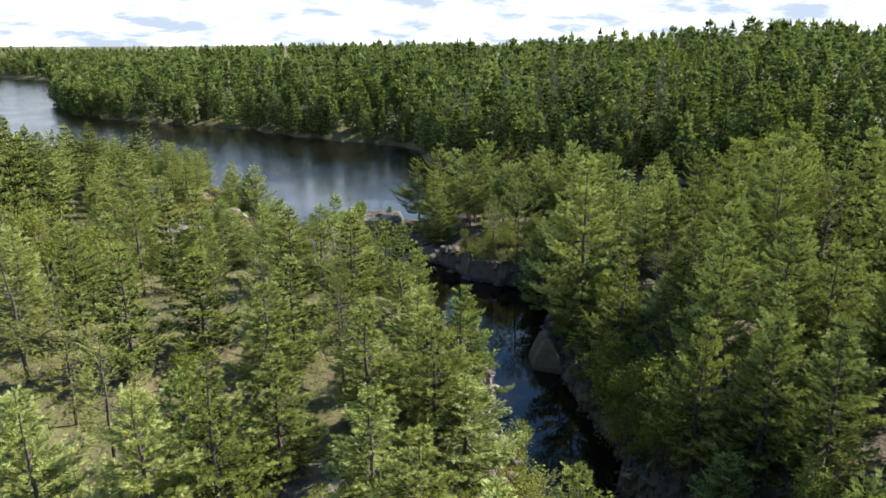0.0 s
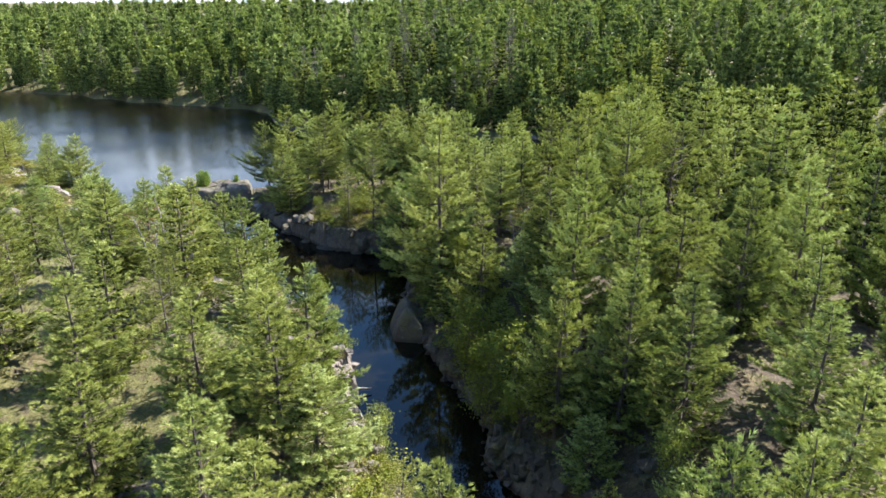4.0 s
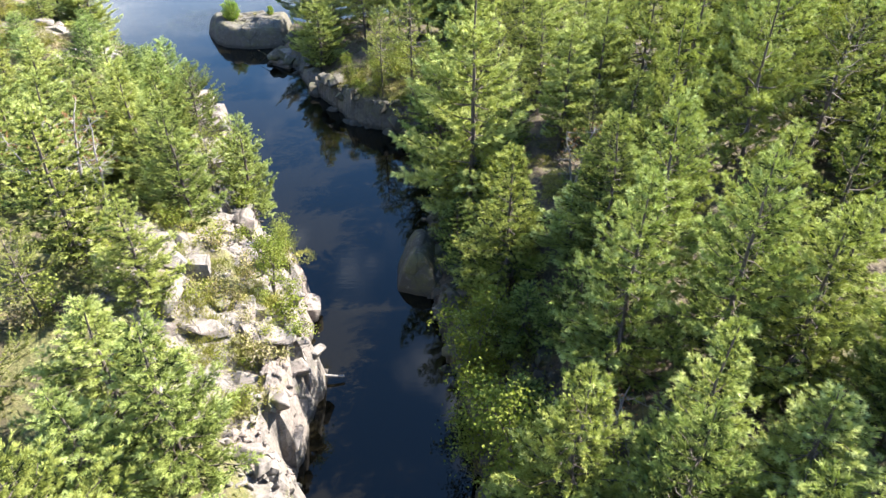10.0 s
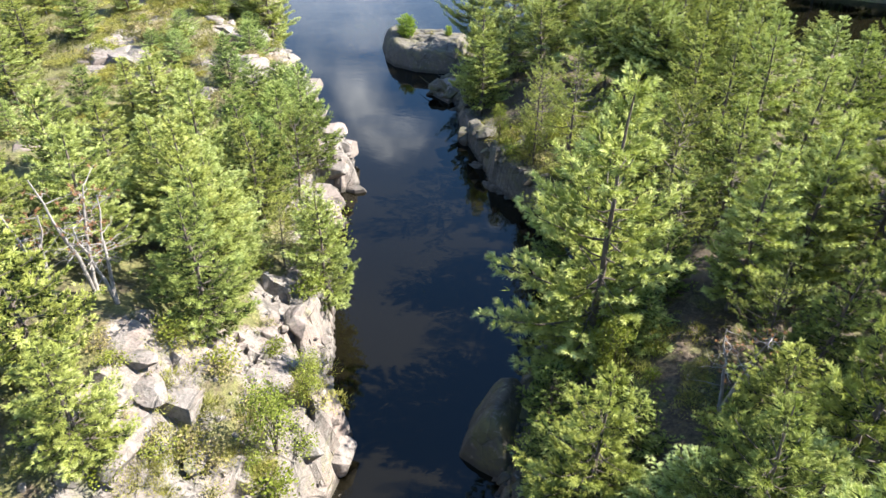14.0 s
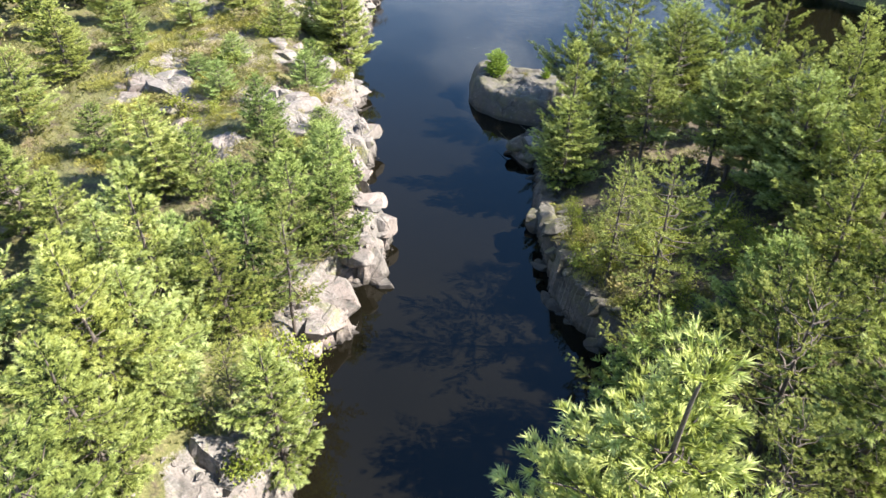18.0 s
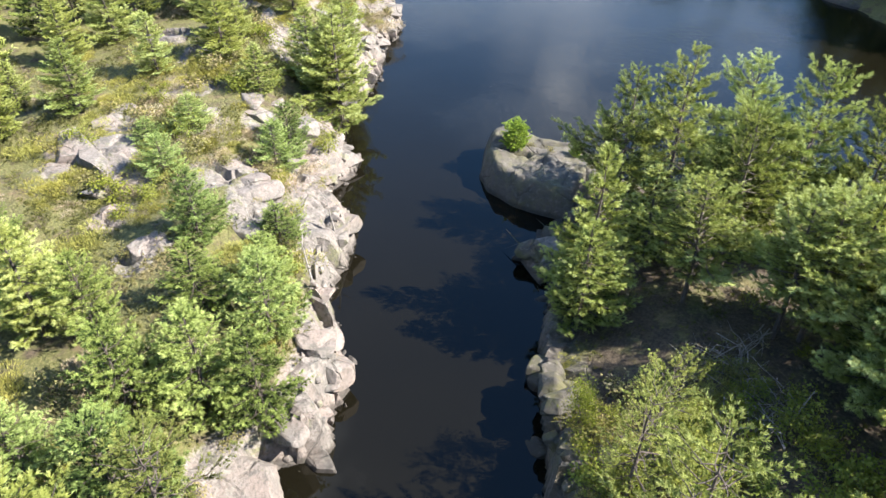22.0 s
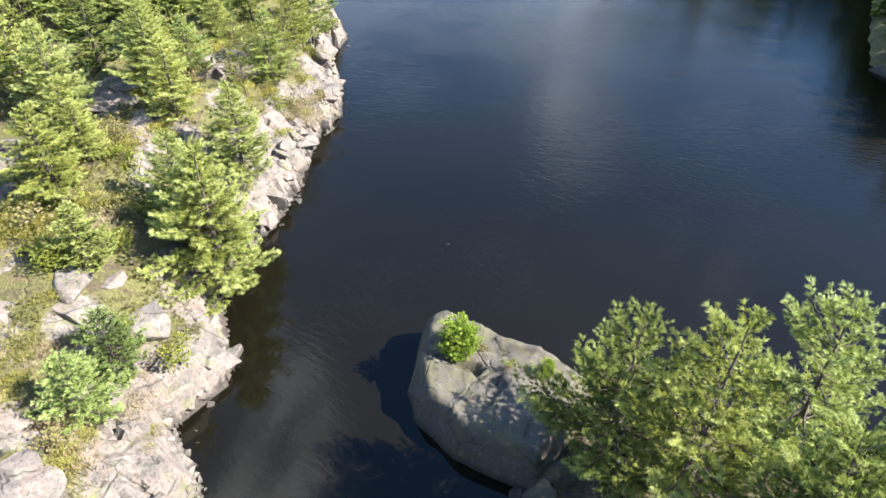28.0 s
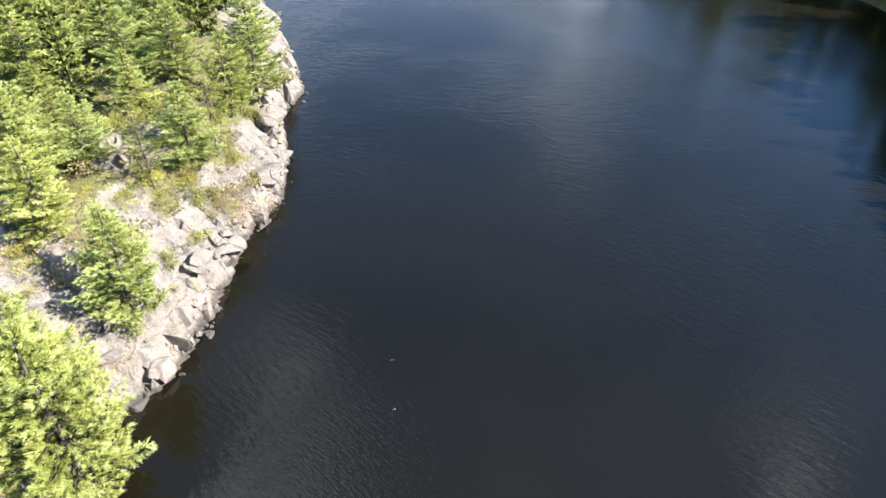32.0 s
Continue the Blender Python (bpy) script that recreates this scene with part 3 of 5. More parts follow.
def pine_arrays(seed, tall=10.0, base=0.10, reach=2.6, whorls=16, per=5.0, shoots=9.0, pitch=0.062, count=10, length=0.19, width=0.027, lean=0.0, ragged=0.32, power=0.8, foot=0.18, shade=10, sides=7, limbs=True, tone=0.0):
    """A pine of that height: its wood and its needles. Branches stand in whorls and turn up at the tip; each carries a flat plume of side shoots, and each shoot a brush of needles."""
    r = np.random.default_rng(seed)
    n = 9
    zz = np.linspace(0, tall * 0.985, n)
    bend = np.cumsum(r.normal(0, 0.05, (n, 2)), 0) * (tall / 10)
    bend[:, 0] += lean * zz
    trunk = np.column_stack([bend, zz])
    trunk[0, 2] = -0.5
    wood = [tube(trunk, 0.115 * (tall / 10) * (1 - 0.93 * zz / tall) + 0.006, sides)]
    V, N, T = [], [], []
    up = np.array([0, 0, 1.0])
    heavy = r.uniform(0, 6.28)

    def brush_of(p, d, mass, tint, ln, wd, k, spread):
        """Thin pointed blades round each point p along its way d; mass: where the leafy mass faces."""
        m = len(p) * k
        p, d, mass, tint = np.repeat(p, k, 0), np.repeat(d, k, 0), np.repeat(mass, k, 0), np.repeat(tint, k)
        way = unit(d + spread * unit(r.normal(size=(m, 3))) + 0.22 * up)
        across = unit(np.cross(way, r.normal(size=(m, 3)) + 0.4 * up)) * wd * r.uniform(0.6, 1.2, (m, 1)) / 2
        tip = p + way * ln * r.uniform(0.6, 1.25, (m, 1))
        V.append(np.stack([p - across, p + across, tip], 1).reshape(-1, 3))
        N.append(np.repeat(unit(mass + 0.66 * way + r.normal(0, 0.25, (m, 3))), 3, 0))
        # each blade also goes from a darker foot to a lighter tip
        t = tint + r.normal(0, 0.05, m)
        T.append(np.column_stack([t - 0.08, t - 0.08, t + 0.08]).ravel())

    for k in range(whorls):
        s = min(max((k + r.uniform(-0.25, 0.25)) / whorls, 0), 0.985)
        z = tall * (base + (1 - base) * s)
        cx, cy = np.interp(z, zz, trunk[:, 0]), np.interp(z, zz, trunk[:, 1])
        m = max(3, int(round(per * (1 - 0.2 * s) + r.uniform(-0.8, 0.8))))
        turn = r.uniform(0, 6.28)
        prof = (1 - s) ** power * min(1.0, 0.55 + 2.2 * s)
        tier = r.uniform(0.86, 1.12)
        for j in range(m):
            az = turn + j * 2 * np.pi / m + r.normal(0, 0.22)
            ln = max(0.30, reach * prof * tier * (1 + 0.16 * np.cos(az - heavy)) * r.uniform(1 - ragged, 1 + ragged * 0.7))
            rise = 0.10 + 0.85 * s ** 1.6 + r.normal(0, 0.09)
            u = np.linspace(0, 1, 6)
            out = ln * u
            dz = ln * (rise * u - 0.16 * np.sin(u * 2.6) + 0.24 * u ** 3)
            path = np.column_stack([cx + np.cos(az) * out, cy + np.sin(az) * out, z + dz])
            path[1:, :2] += r.normal(0, 0.035 * ln, (5, 2))
            if limbs and ln > 0.7:
                wood.append(tube(path[:5], 0.026 * (ln / 2) * (1 - u[:5]) + 0.007, 3))
            outv = np.array([np.cos(az), np.sin(az), 0])
            side = np.array([-np.sin(az), np.cos(az), 0])
            bt = tone + r.normal(0, 0.07)
            # side shoots, longest in the middle of the branch, forming a pointed plume
            ns = int(3 + shoots * ln)
            f = np.sort(foot + (1 - foot) * (np.arange(ns) + r.uniform(0, 1, ns)) / ns)
            sgn = np.where(np.arange(ns) % 2, 1.0, -1.0) * np.where(f > 0.95, 0.3, 1.0)
            ang = np.radians(r.uniform(24, 60, ns))
            lift = 0.16 + 0.35 * s + r.normal(0, 0.14, ns)
            go = unit(np.cos(ang)[:, None] * outv + (sgn * np.sin(ang))[:, None] * side + lift[:, None] * up)
            sl = (0.15 + 0.42 * ln * (1.02 - f) * np.minimum(1, f * 2.0)) * r.uniform(0.65, 1.25, ns)
            at = np.column_stack([np.interp(f, u, path[:, i]) for i in range(3)])
            nb = np.maximum(2, (sl / pitch).astype(int))
            q = np.repeat(np.arange(ns), nb)
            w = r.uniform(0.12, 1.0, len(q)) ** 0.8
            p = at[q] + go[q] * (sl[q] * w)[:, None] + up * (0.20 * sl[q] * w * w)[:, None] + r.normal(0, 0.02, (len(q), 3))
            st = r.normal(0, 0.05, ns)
            # crown shade is in the tint: dark at the trunk, pale at tips
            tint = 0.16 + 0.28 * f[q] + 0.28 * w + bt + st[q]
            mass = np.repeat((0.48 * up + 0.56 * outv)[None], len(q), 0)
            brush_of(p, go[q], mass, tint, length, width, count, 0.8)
            # extra wide dark blades along the branch, standing in for shade inside the crown
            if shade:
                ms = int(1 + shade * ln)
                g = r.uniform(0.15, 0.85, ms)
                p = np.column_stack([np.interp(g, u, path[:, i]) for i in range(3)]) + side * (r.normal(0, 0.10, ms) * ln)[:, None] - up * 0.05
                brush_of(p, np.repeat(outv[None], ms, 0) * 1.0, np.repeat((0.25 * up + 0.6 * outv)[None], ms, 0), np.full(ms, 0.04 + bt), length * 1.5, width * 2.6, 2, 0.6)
    # leader
    q = 10
    top = trunk[-1] - np.column_stack([np.zeros((q, 2)), np.linspace(-0.12, 0.75, q) * tall / 10])
    d = unit(np.column_stack([r.normal(0, 0.45, (q, 2)), np.ones(q)]))
    brush_of(top, d, d * 0.6, np.full(q, 0.55 + tone), length * 1.2, width, count + 1, 0.5)
    v = np.concatenate(V)
    return joined(wood), (v, np.arange(len(v)).reshape(-1, 3), np.clip(np.concatenate(T), 0, 1), np.concatenate(N))


def leafy_arrays(seed, tall=3.0, reach=1.1, stems=5, clumps=26, leaves=34, size=0.10, base=0.25):
    """A broad-leaved bush or small tree: stems, twigs and small folded leaves in loose clumps."""
    r = np.random.default_rng(seed)
    wood, pts = [], []
    for k in range(stems):
        az = r.uniform(0, 6.28)
        end = np.array([np.cos(az) * reach * r.uniform(0.15, 0.6), np.sin(az) * reach * r.uniform(0.15, 0.6), tall * r.uniform(0.72, 1.0)])
        u = np.linspace(0, 1, 5)[:, None]
        path = end * u + np.column_stack([r.normal(0, 0.05 * tall, (5, 2)) * u, np.zeros(5)])
        path[0, 2] = -0.2
        wood.append(tube(path, 0.016 * tall * (1 - 0.85 * u[:, 0]) / max(1, stems ** 0.4) + 0.004, 4))
        for c in range(max(1, clumps // stems)):
            f = base + (1 - base) * r.uniform(0, 1)
            a2 = r.uniform(0, 6.28)
            at = np.array([np.interp(f, u[:, 0], path[:, i]) for i in range(3)])
            tw = at + np.array([np.cos(a2), np.sin(a2), 0.35]) * reach * r.uniform(0.15, 0.6) * (1.15 - 0.6 * f)
            wood.append(tube([at, (at + tw) / 2 + r.normal(0, 0.03, 3), tw], [0.006 * tall / 2, 0.004 * tall / 2, 0.002], 3))
            pts.append((tw, r.uniform(0.25, 0.75)))
    V, T, n = [], [], 0
    for c, t in pts:
        p = c + r.normal(0, 1, (leaves, 3)) * np.array([0.26, 0.26, 0.18]) * reach * 0.75
        a = unit(r.normal(0, 1, (leaves, 3)) + np.array([0, 0, 0.3]))
        b = unit(np.cross(a, r.normal(0, 1, (leaves, 3)) + np.array([0, 0, 1.2])))
        s = size * r.uniform(0.6, 1.3, (leaves, 1))
        V.append(np.stack([p - a * s, p + b * s * 0.62, p + a * s, p - b * s * 0.62], 1).reshape(-1, 3))
        T.append(np.repeat(np.clip(t + r.normal(0, 0.13, leaves), 0, 1), 4))
    verts = np.concatenate(V)
    q = np.arange(len(verts)).reshape(-1, 4)
    return joined(wood), (verts, np.concatenate([q[:, [0, 1, 2]], q[:, [0, 2, 3]]]), np.concatenate(T))


def mound_arrays(seed, reach=1.0, tall=0.5, count=1500, length=0.17, width=0.026):
    """A pillow of heath: short stems under a dome of fine upright sprigs."""
    r = np.random.default_rng(seed)
    wood = []
    for k in range(7):
        a, q = r.uniform(0, 6.28), r.uniform(0.2, 0.7) * reach
        end = np.array([np.cos(a) * q, np.sin(a) * q, tall * r.uniform(0.5, 0.85)])
        wood.append(tube([np.array([0, 0, -0.1]), end * [0.6, 0.6, 0.4], end], [0.014, 0.010, 0.004], 4))
    lobes = np.column_stack([r.normal(0, 0.42, (6, 2)) * reach, np.zeros(6)])
    own = r.integers(0, 6, count)
    q = r.normal(size=(count, 3))
    q[:, 2] = np.abs(q[:, 2])
    q = unit(q)
    size = r.uniform(0.40, 0.68, 6)[own][:, None]
    p = lobes[own] + q * size * np.array([reach, reach, tall * 1.5]) * r.uniform(0.55, 1.0, (count, 1))
    way = unit(q * 0.6 + [0, 0, 0.8] + r.normal(0, 0.35, (count, 3)))
    side = unit(np.cross(way, r.normal(size=(count, 3)))) * width / 2 * r.uniform(0.6, 1.3, (count, 1))
    tip = p + way * length * r.uniform(0.6, 1.3, (count, 1))
    v = np.stack([p - side, p + side, tip], 1).reshape(-1, 3)
    t = np.clip(r.normal(0.45, 0.12, 6)[own] + 0.15 * q[:, 2] + r.normal(0, 0.08, count), 0, 1)
    n = np.repeat(unit(q * 0.7 + [0, 0, 0.5] + r.normal(0, 0.25, (count, 3))), 3, 0)
    return joined(wood), (v, np.arange(len(v)).reshape(-1, 3), np.repeat(t, 3), n)


def part(name, me, parent, label=""):
    ob = new(name, me)
    ob.parent = parent
    if label:
        ob["label"] = label
    return ob


class Kind:
    """A kind of plant: its shapes, made once, and its copies."""

    def __init__(self, name, label, category, group, shapes, leaf, bark=BARK, crown="crown", wood="trunk", broad=0.0, per=3):
        self.broad = broad
        self.args = (name, label, category, group, crown, wood)
        self.meshes = []
        for (wv, wf), leafage in shapes:
            nv, nf, nt = leafage[:3]
            soft = leafage[3] if len(leafage) > 3 else soft_normals(nv, per) if nv is not None else None
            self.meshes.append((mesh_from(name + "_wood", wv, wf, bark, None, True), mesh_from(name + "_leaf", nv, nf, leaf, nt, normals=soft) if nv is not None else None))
        self.first = {}

    def place(self, x, y, z, scale, turn, k=0, wide=1.0, label=""):
        wide = max(wide, min(1.7, self.broad / scale))
        name, lab, category, group, crown, wood = self.args
        k %= len(self.meshes)
        m = pose(x, y, z, 0, 0, turn) @ Matrix.Diagonal((scale * wide, scale * wide, scale, 1))
        if k not in self.first:
            root = tagged(new(name), lab, category, group)
            part(wood, self.meshes[k][0], root)
            if self.meshes[k][1]:
                part(crown, self.meshes[k][1], root)
            self.first[k] = root
            root.matrix_basis = m
            ob = root
            self.first[k, "m"] = m
        else:
            src = self.first[k]
            keep = src.matrix_basis.copy()
            src.matrix_basis = Matrix()
            ob = copy_thing(src, m)
            src.matrix_basis = keep
        if label:
            ob["label"] = label
        return ob


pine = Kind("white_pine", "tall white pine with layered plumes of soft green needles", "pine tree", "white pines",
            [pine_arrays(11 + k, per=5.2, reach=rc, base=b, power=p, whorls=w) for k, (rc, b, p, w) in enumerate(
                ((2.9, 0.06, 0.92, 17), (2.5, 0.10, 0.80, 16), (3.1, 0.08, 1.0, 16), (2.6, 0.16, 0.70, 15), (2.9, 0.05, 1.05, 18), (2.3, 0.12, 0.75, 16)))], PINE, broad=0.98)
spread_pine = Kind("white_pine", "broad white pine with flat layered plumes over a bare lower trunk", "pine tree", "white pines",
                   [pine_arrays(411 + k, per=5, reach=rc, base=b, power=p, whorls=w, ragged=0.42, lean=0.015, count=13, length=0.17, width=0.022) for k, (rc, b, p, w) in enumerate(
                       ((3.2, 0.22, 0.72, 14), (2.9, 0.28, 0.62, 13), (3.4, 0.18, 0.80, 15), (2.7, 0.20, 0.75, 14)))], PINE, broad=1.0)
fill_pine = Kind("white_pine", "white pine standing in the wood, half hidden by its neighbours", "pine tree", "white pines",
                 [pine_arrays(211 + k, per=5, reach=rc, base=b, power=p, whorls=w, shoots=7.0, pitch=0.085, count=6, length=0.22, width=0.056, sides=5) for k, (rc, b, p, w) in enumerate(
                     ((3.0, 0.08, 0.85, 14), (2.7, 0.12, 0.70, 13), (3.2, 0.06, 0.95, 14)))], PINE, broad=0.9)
blue = Kind("young_pine", "young pine with dense blue-green needles down to the ground", "pine tree", "young pines",
            [pine_arrays(31 + k, tall=6.0, base=0.03, reach=2.35, whorls=13, shoots=9.0, pitch=0.058, count=7, length=0.16, width=0.032, power=0.72, ragged=0.22, foot=0.22) for k in range(3)], PINE_BLUE, broad=0.8)
scrub = Kind("jack_pine", "thin olive-brown pine with an open crown and bare lower trunk", "pine tree", "thin pines",
             [pine_arrays(51 + k, tall=8.0, base=0.26, reach=2.3, whorls=12, per=4.8, shoots=5.5, count=7, length=0.14, width=0.028, ragged=0.5, power=0.5, lean=0.03, foot=0.40, shade=2) for k in range(3)], PINE_OLIVE)
birch = Kind("birch", "small broad-leaved tree with yellow-green leaves", "tree", "broad-leaved trees",
             [leafy_arrays(71 + k, tall=5.0, reach=1.35, stems=5, clumps=54, leaves=56, size=0.062) for k in range(3)], LEAF, per=4)
bush = Kind("bush", "low leafy bush with olive and yellow-green leaves", "bush", "bushes on the rock",
            [leafy_arrays(81 + k, tall=1.2, reach=0.95, stems=6, clumps=20, leaves=20, size=0.06, base=0.05) for k in range(4)], HEATH, wood="stem", crown="foliage", per=4)
green_bush = Kind("leafy_bush", "bright green leafy bush growing from the rocks", "bush", "bushes on the rock",
                  [leafy_arrays(91 + k, tall=1.5, reach=1.0, stems=6, clumps=22, leaves=26, size=0.065, base=0.1) for k in range(2)], LEAF, wood="stem", crown="foliage", per=4)


olive_mound = Kind("heath_shrub", "low pillow of olive-green heath sprigs on the rock", "shrub", "heath shrubs",
                   [mound_arrays(301 + k) for k in range(3)], OLIVE_HEATH, wood="stem", crown="foliage")
dry_mound = Kind("heath_shrub", "low pillow of dry pinkish-brown heath sprigs on the rock", "shrub", "heath shrubs",
                 [mound_arrays(311 + k, tall=0.42) for k in range(3)], DRY_HEATH, wood="stem", crown="foliage")


def dead_arrays(seed, tall=6.0):
    """A dead pine: forked grey trunk, crooked bare branches, a few rust-brown tufts."""
    r = np.random.default_rng(seed)
    wood, tips = [], []
    for k in range(2):
        az = 1.0 + 3.0 * k
        u = np.linspace(0, 1, 7)
        path = np.column_stack([np.cos(az) * 0.9 * u ** 1.4, np.sin(az) * 0.9 * u ** 1.4, tall * (1 - 0.12 * k) * u]) + r.normal(0, 0.09, (7, 3)) * u[:, None]
        path[0, 2] = -0.3
        wood.append(tube(path, 0.11 * (1 - 0.85 * u) + 0.01, 6))
        for j in range(15):
            f = r.uniform(0.3, 1.0)
            at = np.array([np.interp(f, u, path[:, i]) for i in range(3)])
            a2, ln = r.uniform(0, 6.28), r.uniform(0.6, 1.7) * (1.2 - 0.6 * f)
            v = np.linspace(0, 1, 5)[:, None]
            br = at + v * np.array([np.cos(a2), np.sin(a2), r.uniform(-0.1, 0.45)]) * ln + r.normal(0, 0.08, (5, 3)) * v
            wood.append(tube(br, 0.026 * (1 - 0.8 * v[:, 0]) + 0.004, 4))
            for i in range(3):
                e = br[2 + i % 3]
                tw = e + r.normal(0, 0.26, 3) + np.array([0, 0, 0.08])
                wood.append(tube([e, (e + tw) / 2 + r.normal(0, 0.03, 3), tw], [0.009, 0.006, 0.003], 3))
                if f > 0.6:
                    tips.append(tw)
    tips = np.array(tips)
    return joined(wood), blades(tips, unit(r.normal(0, 1, tips.shape) + [0, 0, 0.6]), np.full(len(tips), 0.5), 16, 0.17, 0.032, 1.1, r)


dead = Kind("dead_pine", "dying pine with bare grey branches and rust-brown needles", "dead tree", "dead trees", [dead_arrays(5), dead_arrays(6)], RUST, GREY)


def snag_arrays(seed, tall=2.2):
    r = np.random.default_rng(seed)
    wood = []
    u = np.linspace(0, 1, 5)
    wood.append(tube(np.column_stack([0.12 * u * tall, 0.05 * u, tall * u - 0.2]), 0.05 * (1 - 0.8 * u) + 0.006, 5))
    for j in range(6):
        f = r.uniform(0.3, 0.95)
        at = np.array([0.12 * f * tall, 0.05 * f, tall * f - 0.2])
        e = at + np.append(r.normal(0, 0.3, 2), r.uniform(0.05, 0.35))
        wood.append(tube([at, (at + e) / 2 + r.normal(0, 0.04, 3), e], [0.018, 0.011, 0.004], 3))
    return joined(wood), (None, None, None)


snag = Kind("snag", "bleached bare stem of a dead sapling", "dead tree", "dead trees", [snag_arrays(3), snag_arrays(4)], RUST, GREY)

# ---- trees whose places are known: x, y, height of the tip ----
EAST = [(-0.5, 78.4, 7.4), (17.2, 46.7, 11.0), (15.0, 43.7, 9.5), (17.5, 42.9, 11.5), (18.7, 49.8, 12.0),
        (-1.3, 80.6, 9.9), (12.3, 44.4, 11.2), (12.9, 31.2, 11.4), (16.8, 39.2, 15.4), (18.8, 30.2, 11.8), (22.3, 31.8, 15.6), (16.6, 26.5, 13.3), (14.8, 29.0, 12.7),
        (22.6, 26.8, 14.4), (18.5, 19.6, 12.3), (19.5, 58.4, 13.2), (16.4, 54.8, 13.0), (24.5, 58.8, 14.0), (18.4, 56.4, 14.0)]
EAST2 = [(18.4, 44.7, 16.8), (20.5, 34.4, 14.3), (15.9, 30.6, 13.4), (26.9, 33.5, 16.2), (23.6, 23.6, 11.5), (16.0, 42.0, 13.6), (15.4, 36.6, 14.4), (18.7, 35.2, 15.5), (20.9, 39.4, 14.4), (22.5, 36.9, 13.2), (24.5, 34.1, 15.1),
         (20.6, 23.2, 13.0), (13.9, 16.4, 13.1), (11.8, 16.6, 12.4), (23.8, 74.0, 13.0), (37.0, 72.0, 15.5), (40.5, 66.0, 16.5),
         (15.5, 66.5, 13.0), (17.6, 70.6, 13.2), (14.2, 71.4, 11.4), (19.0, 64.2, 13.2), (16.0, 61.0, 12.2), (21.5, 68.0, 13.5)]
POINT = [(7.2, 81.2, 9.9), (10.6, 79.8, 10.6), (3.2, 81.4, 9.2), (13.6, 75.6, 10.4), (-0.4, 88.2, 11.9), (-3.1, 88.8, 10.0), (1.6, 92.2, 10.6), (5.3, 89.0, 12.2), (3.1, 86.8, 10.6), (8.5, 88.6, 12.0),
         (3.9, 84.1, 11.3), (9.0, 83.0, 10.6), (12.6, 90.5, 11.4), (12.0, 79.0, 10.0), (15.5, 84.0, 11.0), (17.0, 93.0, 11.5)]
BACK = [(25.0, 51.5, 17.5), (22.5, 53.5, 17.0), (27.5, 55.0, 18.0), (24.0, 48.0, 17.0), (21.8, 58.0, 15.5), (11.5, 79.5, 11.5), (14.5, 77.5, 12.0), (13.0, 82.5, 12.0), (16.5, 81.0, 12.5), (10.2, 83.5, 11.5), (8.2, 81.6, 10.5), (17.5, 76.0, 12.5)]
WEST = [(-2.9, 46.9, 12.0), (-4.2, 49.6, 11.7), (-17.6, 48.9, 14.0), (-25.4, 55.1, 14.5), (-20.8, 37.0, 14.6), (-8.8, 31.5, 13.0), 
        (-2.6, 40.0, 11.4), (0.8, 32.2, 12.6), (-10.8, 46.0, 13.6), (-8.9, 48.4, 13.0), (-1.4, 33.5, 12.0), (-8.0, 21.4, 14.0), (-9.9, 19.8, 13.6)]
WEST2 = [(-0.9, 30.8, 11.6), (-0.5, 27.4, 13.3), (1.2, 27.4, 10.4), (-3.6, 29.4, 13.0), (-7.0, 26.0, 12.0), (-2.7, 22.4, 12.2), (-12.8, 18.8, 14.0), (-24.6, 38.4, 14.0), (-0.9, 20.6, 11.8), (4.6, 19.6, 11.0), (-15.3, 56.5, 9.6), (-12.2, 56.0, 9.4),
         (-18.7, 56.6, 10.0), (-16.8, 62.8, 9.8), (-10.8, 54.3, 9.4), (-6.7, 53.4, 10.0), (-1.9, 54.6, 8.0), (-6.4, 51.9, 12.2), (-5.2, 52.6, 7.6), (-8.7, 53.1, 11.3), (-19.2, 63.2, 9.0), (-29.5, 63.8, 9.6)]
WEST3 = [(-9.0, 56.2, 12.2), (-7.0, 57.4, 9.4), (-27.6, 89.6, 8.2), (-24.0, 88.2, 9.2), (-28.8, 94.5, 8.4), (-43.5, 99.5, 8.9), (-31.7, 85.4, 9.9), (-36.4, 103.7, 8.4), (-33.4, 88.1, 8.6), (-42.0, 104.2, 8.6), (-33.7, 94.2, 10.1), (-40.3, 78.6, 9.6),
         (-41.2, 83.0, 9.8), (-35.0, 88.6, 9.4), (-33.3, 80.9, 9.2), (-33.9, 69.8, 9.8), (-32.8, 74.6, 9.4), (-38.6, 96.8, 10.2), (-40.5, 90.8, 10.4)]
WEST4 = [(-43.9, 109.0, 9.6), (-45.5, 106.4, 9.6), (-51.0, 104.5, 9.8), (-40.6, 110.0, 8.2), (-42.2, 113.6, 7.8), (-38.7, 99.0, 9.0), (-25.6, 88.9, 8.0), (-52.5, 103.0, 13.0),
         (-37.0, 95.4, 11.0), (-54.1, 92.6, 13.0)]
YOUNG = [(-21.4, 81.0, 6.0), (-8.2, 66.2, 6.6), (-17.0, 70.8, 8.1), (-25.3, 77.1, 7.0), (-12.6, 71.0, 6.3), (-15.0, 73.9, 5.2), (-10.4, 68.9, 7.4), (-13.0, 67.6, 7.6), (-9.8, 65.0, 7.8), (-15.4, 64.2, 8.2),
         (-11.2, 62.7, 8.2), (-20.3, 78.8, 6.2), (-23.0, 73.4, 6.8), (-11.2, 58.9, 7.4), (-8.1, 60.2, 8.0), (-26.6, 74.9, 6.0), (9.6, 61.6, 8.6), (12.3, 68.6, 8.6)]
